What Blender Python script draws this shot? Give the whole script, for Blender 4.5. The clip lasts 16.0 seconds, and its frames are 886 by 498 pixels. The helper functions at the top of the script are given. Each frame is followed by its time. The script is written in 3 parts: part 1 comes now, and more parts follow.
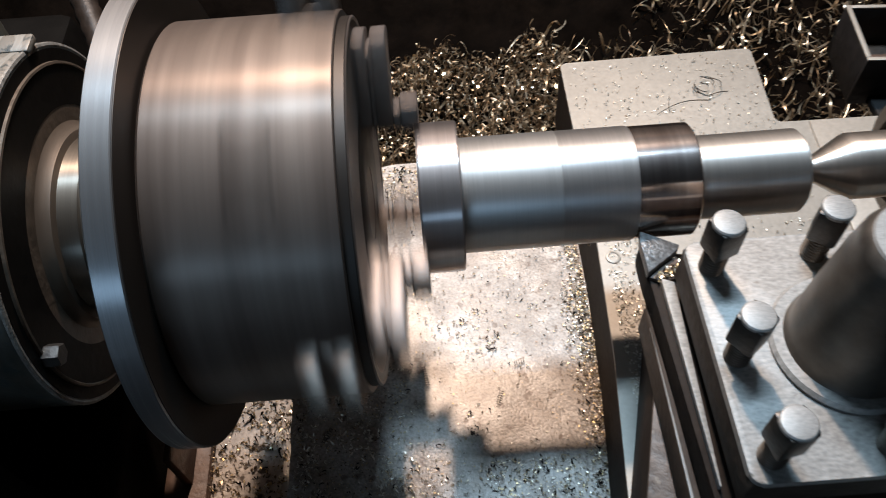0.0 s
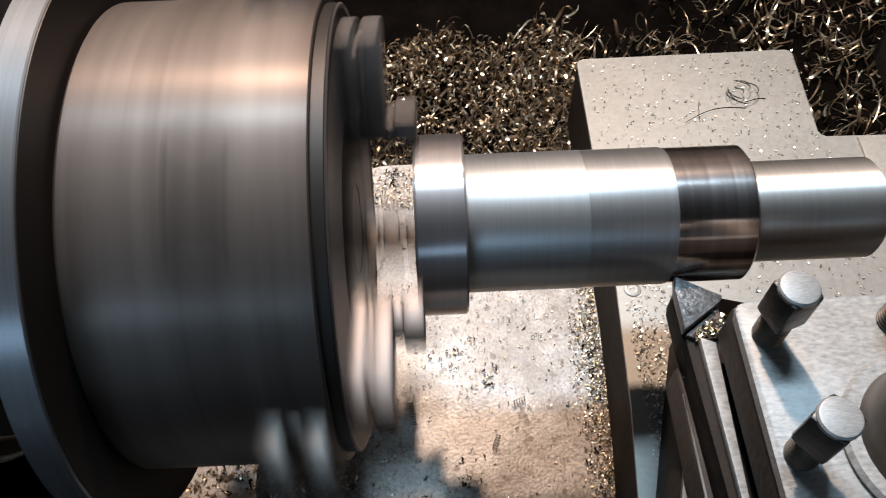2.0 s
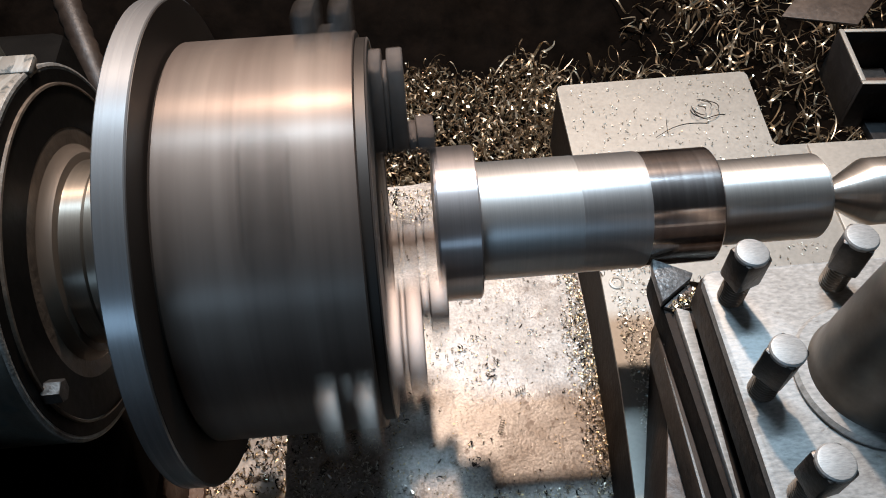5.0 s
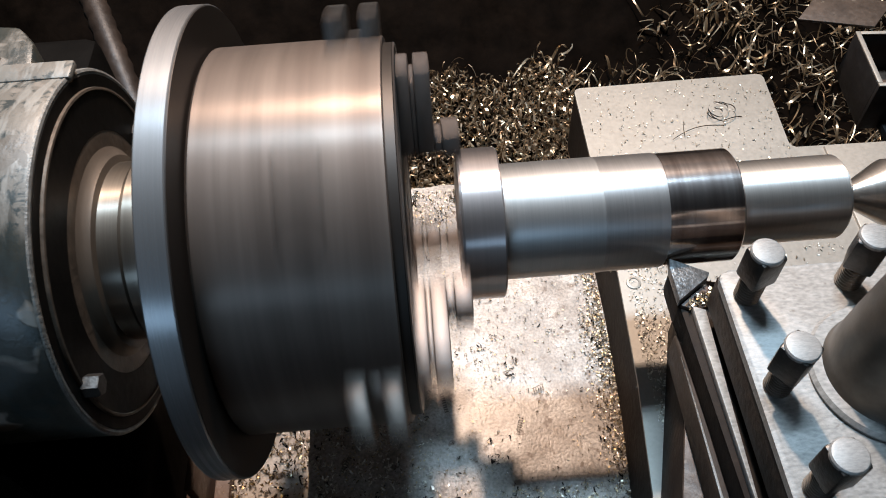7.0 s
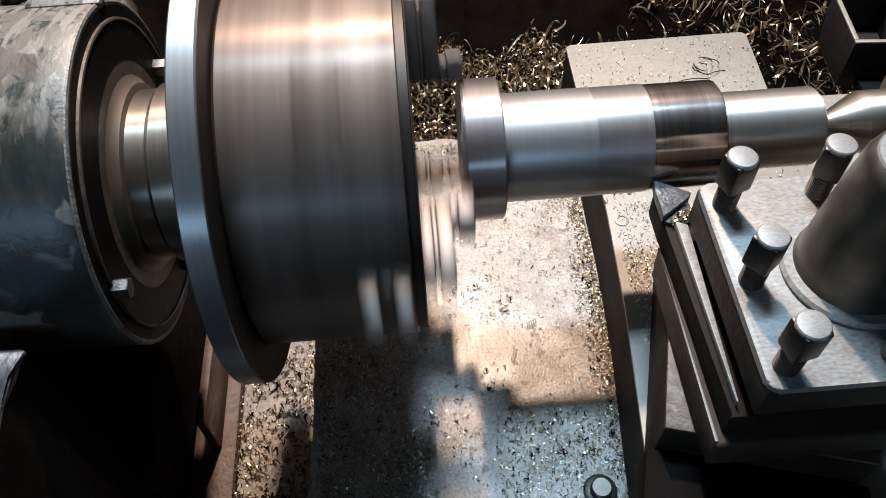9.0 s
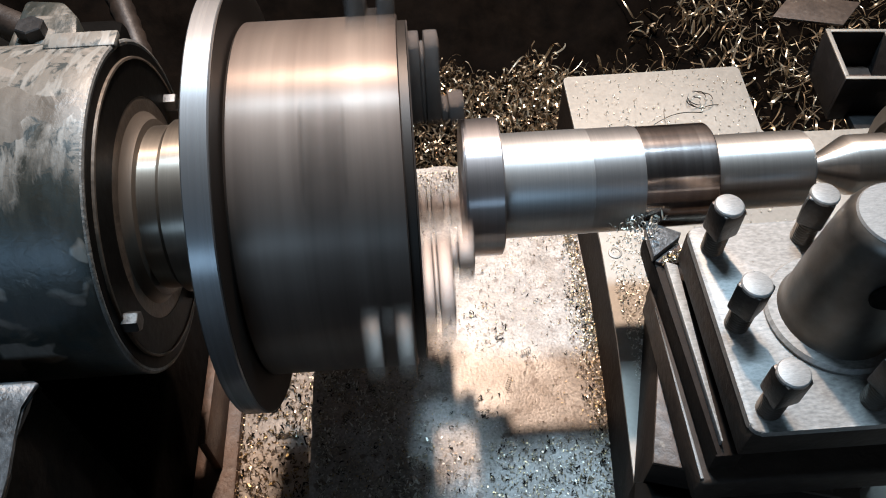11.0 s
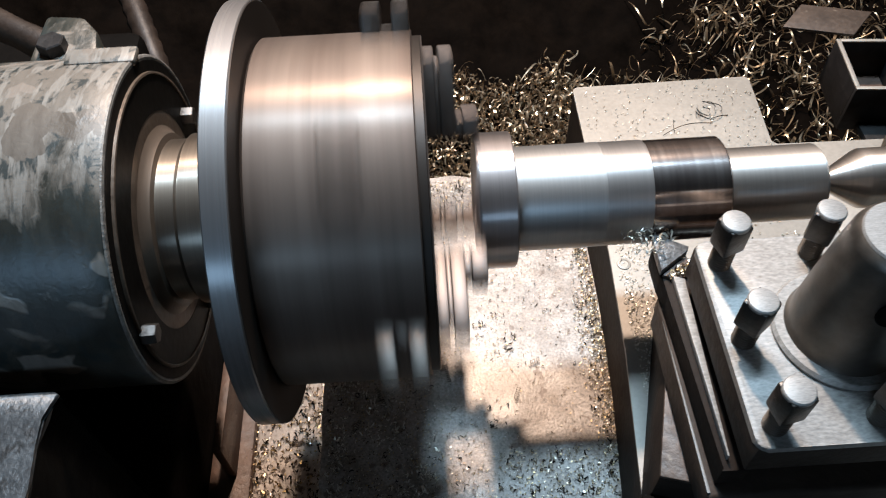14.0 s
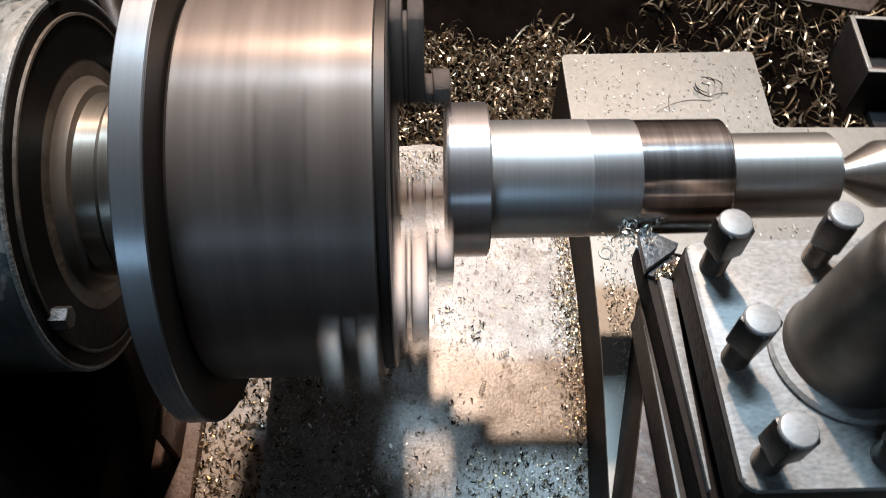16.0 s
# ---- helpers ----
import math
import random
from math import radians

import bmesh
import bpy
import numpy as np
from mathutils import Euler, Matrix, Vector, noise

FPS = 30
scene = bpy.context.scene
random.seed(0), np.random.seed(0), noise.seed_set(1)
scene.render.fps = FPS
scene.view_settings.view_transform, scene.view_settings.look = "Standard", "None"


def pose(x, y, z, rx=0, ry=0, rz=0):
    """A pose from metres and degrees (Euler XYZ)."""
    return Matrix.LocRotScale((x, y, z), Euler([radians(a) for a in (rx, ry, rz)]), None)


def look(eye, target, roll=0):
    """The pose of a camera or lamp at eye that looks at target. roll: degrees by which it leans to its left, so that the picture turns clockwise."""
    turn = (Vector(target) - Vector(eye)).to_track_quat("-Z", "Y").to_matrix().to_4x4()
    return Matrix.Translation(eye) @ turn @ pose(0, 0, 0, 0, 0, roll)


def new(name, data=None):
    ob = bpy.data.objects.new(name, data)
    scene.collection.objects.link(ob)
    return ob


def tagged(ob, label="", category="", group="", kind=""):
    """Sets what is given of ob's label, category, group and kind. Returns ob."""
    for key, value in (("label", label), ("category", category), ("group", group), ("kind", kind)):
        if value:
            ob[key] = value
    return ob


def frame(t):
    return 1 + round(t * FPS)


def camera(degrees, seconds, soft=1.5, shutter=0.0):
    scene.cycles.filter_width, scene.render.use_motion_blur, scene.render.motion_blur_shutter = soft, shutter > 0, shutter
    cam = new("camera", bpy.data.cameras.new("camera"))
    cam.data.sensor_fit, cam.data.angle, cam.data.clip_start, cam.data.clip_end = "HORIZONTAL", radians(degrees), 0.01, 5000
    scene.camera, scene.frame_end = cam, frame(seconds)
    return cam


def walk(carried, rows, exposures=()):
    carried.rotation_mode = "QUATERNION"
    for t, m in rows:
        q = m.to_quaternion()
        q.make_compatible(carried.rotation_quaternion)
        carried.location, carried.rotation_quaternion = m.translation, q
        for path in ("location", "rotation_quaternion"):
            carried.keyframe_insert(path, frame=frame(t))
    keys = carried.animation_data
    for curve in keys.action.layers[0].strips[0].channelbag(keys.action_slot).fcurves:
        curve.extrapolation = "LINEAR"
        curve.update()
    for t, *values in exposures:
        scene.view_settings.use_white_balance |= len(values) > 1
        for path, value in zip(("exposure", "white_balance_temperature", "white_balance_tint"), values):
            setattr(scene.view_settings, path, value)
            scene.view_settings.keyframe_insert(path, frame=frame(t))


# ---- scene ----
import itertools

# ---- camera ----
cam = camera(58.74, 16.0, soft=1.0, shutter=0.62)
ROWS = [
    (0.0, -0.1248, -0.2092, 0.5559, 34.91, 2.58, -3.55),
    (0.5, -0.1259, -0.1840, 0.5401, 33.82, 3.62, -1.86),
    (1.0, -0.1328, -0.1640, 0.5229, 32.87, 3.68, -0.82),
    (1.5, -0.1430, -0.1502, 0.5140, 32.80, 1.95, -0.24),
    (2.0, -0.1255, -0.1405, 0.5103, 33.29, 1.14, -2.18),
    (2.5, -0.1243, -0.1519, 0.5237, 34.71, 1.20, -3.28),
    (3.0, -0.1439, -0.1702, 0.5327, 35.28, 0.91, -3.15),
    (3.5, -0.1471, -0.1847, 0.5353, 35.12, 0.57, -4.14),
    (4.0, -0.1474, -0.1992, 0.5474, 36.40, 0.69, -5.01),
    (6.5, -0.1474, -0.1871, 0.5510, 35.60, 2.05, -4.10),
    (7.0, -0.1529, -0.2022, 0.5567, 36.33, 2.06, -4.04),
    (7.5, -0.1588, -0.2152, 0.5623, 36.92, 1.87, -4.37),
    (8.0, -0.1640, -0.2247, 0.5660, 37.35, 1.83, -4.70),
    (8.5, -0.1646, -0.2463, 0.5577, 36.59, 1.64, -4.47),
    (9.0, -0.1641, -0.2583, 0.5542, 36.31, 1.54, -4.34),
    (11.5, -0.1652, -0.2503, 0.5788, 36.97, 0.64, -3.90),
    (12.0, -0.1698, -0.2477, 0.5783, 36.97, 0.31, -4.42),
    (12.5, -0.1725, -0.2473, 0.5836, 37.48, 0.49, -3.47),
    (13.0, -0.1642, -0.2485, 0.5840, 37.21, 0.88, -3.88),
    (13.5, -0.1616, -0.2526, 0.5901, 37.71, 1.52, -3.68),
    (14.0, -0.1656, -0.2506, 0.5836, 37.09, 1.58, -3.23),
    (14.5, -0.1762, -0.2381, 0.5762, 36.53, 0.48, -2.82),
    (15.0, -0.1709, -0.2230, 0.5758, 36.57, 0.72, -3.30),
    (15.5, -0.1559, -0.2154, 0.5528, 34.25, 0.58, -3.94),
    (16.0, -0.1508, -0.2052, 0.5456, 34.20, -0.75, -1.69),
]
walk(cam, [(t, pose(x, y, z, rx, ry, rz)) for t, x, y, z, rx, ry, rz in ROWS], exposures=[(0, 0.06), (2.5, 0.02), (4, 0.06), (7, 0.17), (9, 0.22), (12.5, 0.29), (14.5, 0.29), (16, 0.18)])

# spindle axis runs along x through (AY, AZ); the carriage feeds to -x
AY, AZ, FEED = 0.0836, 0.1910, 0.00098
SPIN = 40.0  # degrees in a thirtieth of a second: 200 turns a minute
PHASE = 59.0

# ---- world and light ----
world = bpy.data.worlds.new("world")
scene.world = world
world.use_nodes = True
world.node_tree.nodes["Background"].inputs[0].default_value = (0.55, 0.62, 0.75, 1)
world.node_tree.nodes["Background"].inputs[1].default_value = 0.003
scene.view_settings.exposure = 0.0


def lamp(name, kind, m, energy, colour, **settings):
    data = bpy.data.lights.new(name, kind)
    data.energy, data.color = energy, colour
    if kind == "SPOT":
        data.spot_size, data.spot_blend, data.shadow_soft_size = radians(settings["cone"]), settings["blend"], settings["size"]
    else:
        data.shape, data.size, data.size_y = "RECTANGLE", settings["size"], settings["size_y"]
    ob = new(name, data)
    ob.matrix_world = m
    return ob


lamp("machine_lamp_light", "SPOT", look((-0.17, 0.82, 1.265), (-0.05, 0.20, 0.0)), 116.0, (1.0, 0.79, 0.65), cone=176, blend=0.1, size=0.034)
lamp("ceiling_tube_light", "AREA", look((-0.12, 0.55, 1.74), (-0.12, 0.10, 0.19)), 38.0, (0.515, 0.765, 1.0), size=0.62, size_y=0.15)
lamp("window_daylight", "AREA", look((-1.10, -1.98, 1.05), (-0.28, 0.0, 0.20)), 9.0, (0.42, 0.68, 1.0), size=1.15, size_y=0.40)


# ---- materials ----
def material(name, base, rough=0.5, metal=0.0, dark=None, scale=30.0, amount=0.5, bump=0.1, bump_scale=None, stretch=(1, 1, 1), rough_var=0.12, spec=0.5, spots=None, spot_scale=60.0, spot_cut=0.62, aniso=0.0, grain=0.14, broad=None, wet=0.0):
    m = bpy.data.materials.new(name)
    m.use_nodes = True
    nt = m.node_tree
    n, l = nt.nodes, nt.links
    b = n["Principled BSDF"]
    b.inputs["Metallic"].default_value = metal
    b.inputs["Specular IOR Level"].default_value = spec
    co = n.new("ShaderNodeTexCoord")
    mp = n.new("ShaderNodeMapping")
    mp.inputs["Scale"].default_value = stretch
    l.new(co.outputs["Object"], mp.inputs["Vector"])
    big = n.new("ShaderNodeTexNoise")
    big.inputs["Scale"].default_value, big.inputs["Detail"].default_value, big.inputs["Roughness"].default_value = scale, 6, 0.62
    fine = n.new("ShaderNodeTexNoise")
    fine.inputs["Scale"].default_value, fine.inputs["Detail"].default_value = bump_scale or scale * 9, 5
    l.new(mp.outputs[0], big.inputs["Vector"])
    l.new(mp.outputs[0], fine.inputs["Vector"])
    ramp = n.new("ShaderNodeMapRange")
    ramp.inputs["From Min"].default_value, ramp.inputs["From Max"].default_value = 0.5 - 0.28 / (0.4 + amount), 0.5 + 0.28 / (0.4 + amount)
    l.new(big.outputs["Fac"], ramp.inputs["Value"])
    mix = n.new("ShaderNodeMix")
    mix.data_type = "RGBA"
    mix.inputs["A"].default_value = (*(dark or [c * (1 - amount) for c in base]), 1)
    mix.inputs["B"].default_value = (*base, 1)
    l.new(ramp.outputs[0], mix.inputs["Factor"])
    out = mix.outputs["Result"]
    over = n.new("ShaderNodeMix")
    over.data_type, over.blend_type = "RGBA", "OVERLAY"
    over.inputs["Factor"].default_value = grain
    sharp = n.new("ShaderNodeMapRange")
    sharp.inputs["From Min"].default_value, sharp.inputs["From Max"].default_value = 0.3, 0.7
    l.new(fine.outputs["Fac"], sharp.inputs["Value"])
    l.new(out, over.inputs["A"])
    l.new(sharp.outputs[0], over.inputs["B"])
    out = over.outputs["Result"]
    if spots:
        sp = n.new("ShaderNodeTexNoise")
        sp.inputs["Scale"].default_value, sp.inputs["Detail"].default_value = spot_scale, 4
        l.new(mp.outputs[0], sp.inputs["Vector"])
        cut = n.new("ShaderNodeMapRange")
        cut.inputs["From Min"].default_value, cut.inputs["From Max"].default_value = spot_cut - 0.03, spot_cut + 0.03
        l.new(sp.outputs["Fac"], cut.inputs["Value"])
        mx = n.new("ShaderNodeMix")
        mx.data_type = "RGBA"
        mx.inputs["B"].default_value = (*spots, 1)
        l.new(out, mx.inputs["A"])
        l.new(cut.outputs[0], mx.inputs["Factor"])
        out = mx.outputs["Result"]
    l.new(out, b.inputs["Base Color"])
    rr = n.new("ShaderNodeMapRange")
    rr.inputs["To Min"].default_value, rr.inputs["To Max"].default_value = rough - rough_var, rough + rough_var
    l.new(fine.outputs["Fac"], rr.inputs["Value"])
    if wet:
        # pools of thin oil: glossier in broad patches
        pool = n.new("ShaderNodeTexNoise")
        pool.inputs["Scale"].default_value, pool.inputs["Detail"].default_value, pool.inputs["Distortion"].default_value = 16, 5, 0.8
        l.new(mp.outputs[0], pool.inputs["Vector"])
        film = n.new("ShaderNodeMapRange")
        film.inputs["From Min"].default_value, film.inputs["From Max"].default_value = 0.40, 0.60
        film.inputs["To Min"].default_value, film.inputs["To Max"].default_value = 1.0, 1.0 - wet
        l.new(pool.outputs["Fac"], film.inputs["Value"])
        oil = n.new("ShaderNodeMath")
        oil.operation = "MULTIPLY"
        l.new(rr.outputs[0], oil.inputs[0])
        l.new(film.outputs[0], oil.inputs[1])
        l.new(oil.outputs[0], b.inputs["Roughness"])
    else:
        l.new(rr.outputs[0], b.inputs["Roughness"])
    if aniso:
        b.inputs["Anisotropic"].default_value = aniso
        tg = n.new("ShaderNodeTangent")
        tg.direction_type, tg.axis = "RADIAL", "X"
        b.inputs["Anisotropic Rotation"].default_value = 0.25
        l.new(tg.outputs[0], b.inputs["Tangent"])
    if bump:
        bp = n.new("ShaderNodeBump")
        bp.inputs["Strength"].default_value, bp.inputs["Distance"].default_value = bump, 0.002
        l.new(fine.outputs["Fac"], bp.inputs["Height"])
        l.new(bp.outputs[0], b.inputs["Normal"])
    if broad:
        # a second, duller lobe: the worn and oily share of the same metal
        d = n.new("ShaderNodeBsdfPrincipled")
        d.inputs["Metallic"].default_value, d.inputs["Roughness"].default_value = metal, broad[0]
        d.inputs["Anisotropic"].default_value = broad[1]
        if aniso:
            d.inputs["Anisotropic Rotation"].default_value = 0.25
            l.new(tg.outputs[0], d.inputs["Tangent"])
        l.new(out, d.inputs["Base Color"])
        both = n.new("ShaderNodeMixShader")
        both.inputs[0].default_value = broad[2]
        l.new(b.outputs[0], both.inputs[1])
        l.new(d.outputs[0], both.inputs[2])
        l.new(both.outputs[0], n["Material Output"].inputs["Surface"])
    return m


# turned surfaces: rings round x, so the noise is stretched along the ring
RING = (40, 0.6, 0.6)
CHUCK = material("worn_chuck_steel", (0.182, 0.145, 0.121), 0.36, 1.0, (0.100, 0.075, 0.062), 3, 0.95, 0.02, 9, (16, 1.1, 1.1), 0.06, aniso=0.75, grain=0.12, broad=(0.64, 0.0, 0.78))
FLANGE = material("ground_flange_steel", (0.265, 0.255, 0.248), 0.27, 1.0, (0.21, 0.202, 0.198), 4, 0.3, 0.015, 20, (16, 0.6, 0.6), 0.04, aniso=0.7, grain=0.06, broad=(0.60, 0.2, 0.66))
MATT = material("matt_turned_steel", (0.50, 0.48, 0.455), 0.50, 1.0, (0.45, 0.43, 0.41), 5, 0.3, 0.02, 40, RING, 0.04, aniso=0.75, grain=0.06, broad=(0.70, 0.3, 0.35))
TURNED = material("turned_steel", (0.50, 0.475, 0.455), 0.44, 1.0, (0.43, 0.405, 0.385), 5, 0.3, 0.02, 40, RING, 0.04, aniso=0.85, grain=0.06, broad=(0.66, 0.4, 0.35))
SMOOTH = material("fine_turned_steel", (0.58, 0.55, 0.51), 0.42, 1.0, (0.48, 0.45, 0.42), 5, 0.3, 0.02, 40, RING, 0.04, aniso=0.95, grain=0.05, broad=(0.62, 0.5, 0.38))
BRIGHT = material("freshly_cut_steel", (0.62, 0.56, 0.525), 0.15, 1.0, (0.27, 0.218, 0.196), 2, 0.9, 0.015, 12, (60, 1.5, 1.5), 0.04, aniso=0.8, grain=0.08, broad=(0.5, 0.5, 0.14))
FLANGE_WORK = material("bored_collar_steel", (0.52, 0.47, 0.45), 0.32, 1.0, (0.42, 0.37, 0.35), 4, 0.4, 0.02, 30, RING, 0.04, aniso=0.97, grain=0.05, broad=(0.62, 0.5, 0.4))
SPINDLE = material("spindle_steel", (0.27, 0.228, 0.185), 0.36, 1.0, (0.19, 0.156, 0.124), 4, 0.4, 0.02, 30, RING, 0.05, aniso=0.9, grain=0.08, broad=(0.6, 0.4, 0.45))
CENTRE = material("polished_centre_steel", (0.50, 0.46, 0.42), 0.36, 1.0, (0.40, 0.36, 0.32), 4, 0.4, 0.02, 30, RING, 0.05, aniso=0.9, grain=0.05, broad=(0.6, 0.4, 0.3))
FOOT = material("worn_jaw_foot_steel", (0.135, 0.112, 0.096), 0.44, 1.0, (0.08, 0.063, 0.053), 30, 0.4, 0.05)
JAW = material("hardened_jaw_steel", (0.225, 0.190, 0.168), 0.55, 1.0, (0.15, 0.115, 0.098), 30, 0.4, 0.05)
# flat faces of flange and chuck, far darker than rim and body
FACE = material("dark_flange_face", (0.045, 0.036, 0.03), 0.5, 0.8, (0.022, 0.017, 0.014), 20, 0.5, 0.05, 60)
DARK_IRON = material("oily_black_iron", (0.016, 0.014, 0.013), 0.55, 0.0, (0.006, 0.005, 0.005), 25, 0.6, 0.4, 120, spec=0.25)
# grease black, deep enough to stand for shade in hollows and on unlit faces
SHADE_BLACK = material("shade_black_grease", (0.0045, 0.0037, 0.003), 0.7, 0.0, (0.002, 0.0016, 0.0013), 30, 0.7, 0.9, 45, spec=0.04)
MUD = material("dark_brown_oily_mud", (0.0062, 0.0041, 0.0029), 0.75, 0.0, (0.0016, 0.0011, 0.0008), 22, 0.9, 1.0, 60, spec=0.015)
COVER = material("dark_bearing_cover", (0.007, 0.0055, 0.0045), 0.55, 0.0, (0.003, 0.0025, 0.002), 20, 0.5, 0.1, 150, spec=0.08)
RINGS = material("brown_oil_ring", (0.145, 0.106, 0.077), 0.5, 0.6, (0.06, 0.043, 0.031), 60, 0.8, 0.2, 250)


def chipped_paint():
    """Old glossy paint over filler and bare iron, flaked off in patches with hard edges."""
    m = bpy.data.materials.new("chipped_grey_green_paint")
    m.use_nodes = True
    n, l = m.node_tree.nodes, m.node_tree.links
    b = n["Principled BSDF"]
    co = n.new("ShaderNodeTexCoord")

    def field(scale, detail, rough, off):
        mp = n.new("ShaderNodeMapping")
        mp.inputs["Location"].default_value = off
        l.new(co.outputs["Object"], mp.inputs["Vector"])
        t = n.new("ShaderNodeTexNoise")
        t.inputs["Scale"].default_value, t.inputs["Detail"].default_value, t.inputs["Roughness"].default_value = scale, detail, rough
        t.inputs["Distortion"].default_value = 0.6
        l.new(mp.outputs[0], t.inputs["Vector"])
        return t.outputs["Fac"]

    def step(value, cut, soft=0.012):
        r = n.new("ShaderNodeMapRange")
        r.inputs["From Min"].default_value, r.inputs["From Max"].default_value = cut - soft, cut + soft
        l.new(value, r.inputs["Value"])
        return r.outputs[0]

    def layer(under, colour, mask):
        x = n.new("ShaderNodeMix")
        x.data_type = "RGBA"
        x.inputs["B"].default_value = (*colour, 1)
        l.new(mask, x.inputs["Factor"])
        if isinstance(under, tuple):
            x.inputs["A"].default_value = (*under, 1)
        else:
            l.new(under, x.inputs["A"])
        return x.outputs["Result"]

    dirt = step(field(14, 8, 0.7, (3, 1, 2)), 0.5, 0.2)
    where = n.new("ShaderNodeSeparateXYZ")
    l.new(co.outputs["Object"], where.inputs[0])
    # bare iron shows more towards the top; lit-above, dark-below is put into colour
    pale_above = n.new("ShaderNodeMapRange")
    pale_above.inputs["From Min"].default_value, pale_above.inputs["From Max"].default_value = 0.264, 0.288
    pale_above.inputs["To Min"].default_value, pale_above.inputs["To Max"].default_value = -0.06, 0.15
    l.new(where.outputs[2], pale_above.inputs["Value"])
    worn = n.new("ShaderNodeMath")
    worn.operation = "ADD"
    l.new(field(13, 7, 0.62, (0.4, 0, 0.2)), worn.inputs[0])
    l.new(pale_above.outputs[0], worn.inputs[1])
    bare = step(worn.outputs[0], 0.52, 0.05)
    fill = step(field(24, 2.5, 0.5, (5, 5, 5)), 0.60, 0.012)
    scab = step(field(75, 6, 0.65, (9, 2, 4)), 0.555, 0.03)
    strokes = n.new("ShaderNodeMapping")
    strokes.inputs["Scale"].default_value = (4.5, 1, 1)
    l.new(co.outputs["Object"], strokes.inputs["Vector"])
    brush = n.new("ShaderNodeTexNoise")
    brush.inputs["Scale"].default_value, brush.inputs["Detail"].default_value = 42, 5
    l.new(strokes.outputs[0], brush.inputs["Vector"])
    rub = step(brush.outputs["Fac"], 0.52, 0.14)
    c = layer((0.016, 0.019, 0.016), (0.06, 0.054, 0.043), dirt)
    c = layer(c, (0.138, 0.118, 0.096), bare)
    c = layer(c, (0.03, 0.034, 0.031), scab)
    c = layer(c, (0.19, 0.16, 0.132), fill)
    raw = n.new("ShaderNodeMath")
    raw.operation = "MULTIPLY"
    l.new(step(brush.outputs["Fac"], 0.53, 0.05), raw.inputs[0])
    l.new(bare, raw.inputs[1])
    c = layer(c, (0.25, 0.232, 0.205), raw.outputs[0])
    # one smeared patch of beige filler on the upper front, two lobes wide
    at = n.new("ShaderNodeSeparateXYZ")
    l.new(co.outputs["Object"], at.inputs[0])

    def calc(op, a, b):
        k = n.new("ShaderNodeMath")
        k.operation = op
        for slot, v in enumerate((a, b)):
            if isinstance(v, float):
                k.inputs[slot].default_value = v
            else:
                l.new(v, k.inputs[slot])
        return k.outputs[0]

    wave = calc("MULTIPLY", calc("SUBTRACT", field(55, 3, 0.5, (2, 8, 1)), 0.5), 2.6)
    lobes = None
    for cx, cy, rx, ry in ((-0.377, 0.0640, 0.012, 0.0175), (-0.352, 0.0665, 0.016, 0.0105)):
        dx = calc("DIVIDE", calc("SUBTRACT", at.outputs[0], cx), rx)
        dy = calc("DIVIDE", calc("SUBTRACT", at.outputs[1], cy), ry)
        d = calc("ADD", calc("MULTIPLY", dx, dx), calc("MULTIPLY", dy, dy))
        lobes = d if lobes is None else calc("MINIMUM", lobes, d)
    smear = step(calc("SUBTRACT", 1.6, calc("ADD", lobes, wave)), 0.6, 0.05)
    c = layer(c, (0.118, 0.098, 0.078), smear)
    darker = n.new("ShaderNodeMix")
    darker.data_type, darker.blend_type = "RGBA", "MULTIPLY"
    darker.inputs["B"].default_value = (0.72, 0.69, 0.66, 1)
    l.new(rub, darker.inputs["Factor"])
    l.new(c, darker.inputs["A"])
    c = darker.outputs["Result"]
    l.new(c, b.inputs["Base Color"])
    r = n.new("ShaderNodeMapRange")
    r.inputs["To Min"].default_value, r.inputs["To Max"].default_value = 0.36, 0.52
    l.new(bare, r.inputs["Value"])
    l.new(r.outputs[0], b.inputs["Roughness"])
    k = n.new("ShaderNodeMath")
    k.operation = "MULTIPLY"
    k.inputs[1].default_value = 0.2
    l.new(bare, k.inputs[0])
    l.new(k.outputs[0], b.inputs["Metallic"])
    h = n.new("ShaderNodeMath")
    h.operation = "ADD"
    l.new(bare, h.inputs[0])
    l.new(fill, h.inputs[1])
    h2 = n.new("ShaderNodeMath")
    h2.operation = "ADD"
    l.new(h.outputs[0], h2.inputs[0])
    l.new(field(220, 3, 0.5, (0, 0, 0)), h2.inputs[1])
    bp = n.new("ShaderNodeBump")
    bp.inputs["Strength"].default_value, bp.inputs["Distance"].default_value = 0.3, 0.0006
    l.new(h2.outputs[0], bp.inputs["Height"])
    l.new(bp.outputs[0], b.inputs["Normal"])
    return m


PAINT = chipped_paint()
SADDLE = material("oily_cast_iron_saddle", (0.36, 0.318, 0.280), 0.50, 0.08, (0.205, 0.162, 0.128), 34, 1.2, 0.16, 500, spec=0.40, spots=(0.15, 0.112, 0.086), spot_scale=110, spot_cut=0.64, grain=0.38, wet=0.28)
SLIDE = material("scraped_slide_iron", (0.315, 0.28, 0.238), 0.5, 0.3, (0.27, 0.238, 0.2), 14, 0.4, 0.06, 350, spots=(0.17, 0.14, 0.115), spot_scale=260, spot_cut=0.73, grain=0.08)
BED = material("bed_way_iron", (0.58, 0.51, 0.45), 0.4, 0.4, (0.25, 0.2, 0.16), 30, 0.6, 0.3, 200, spots=(0.08, 0.06, 0.045), spot_scale=90, spot_cut=0.62)
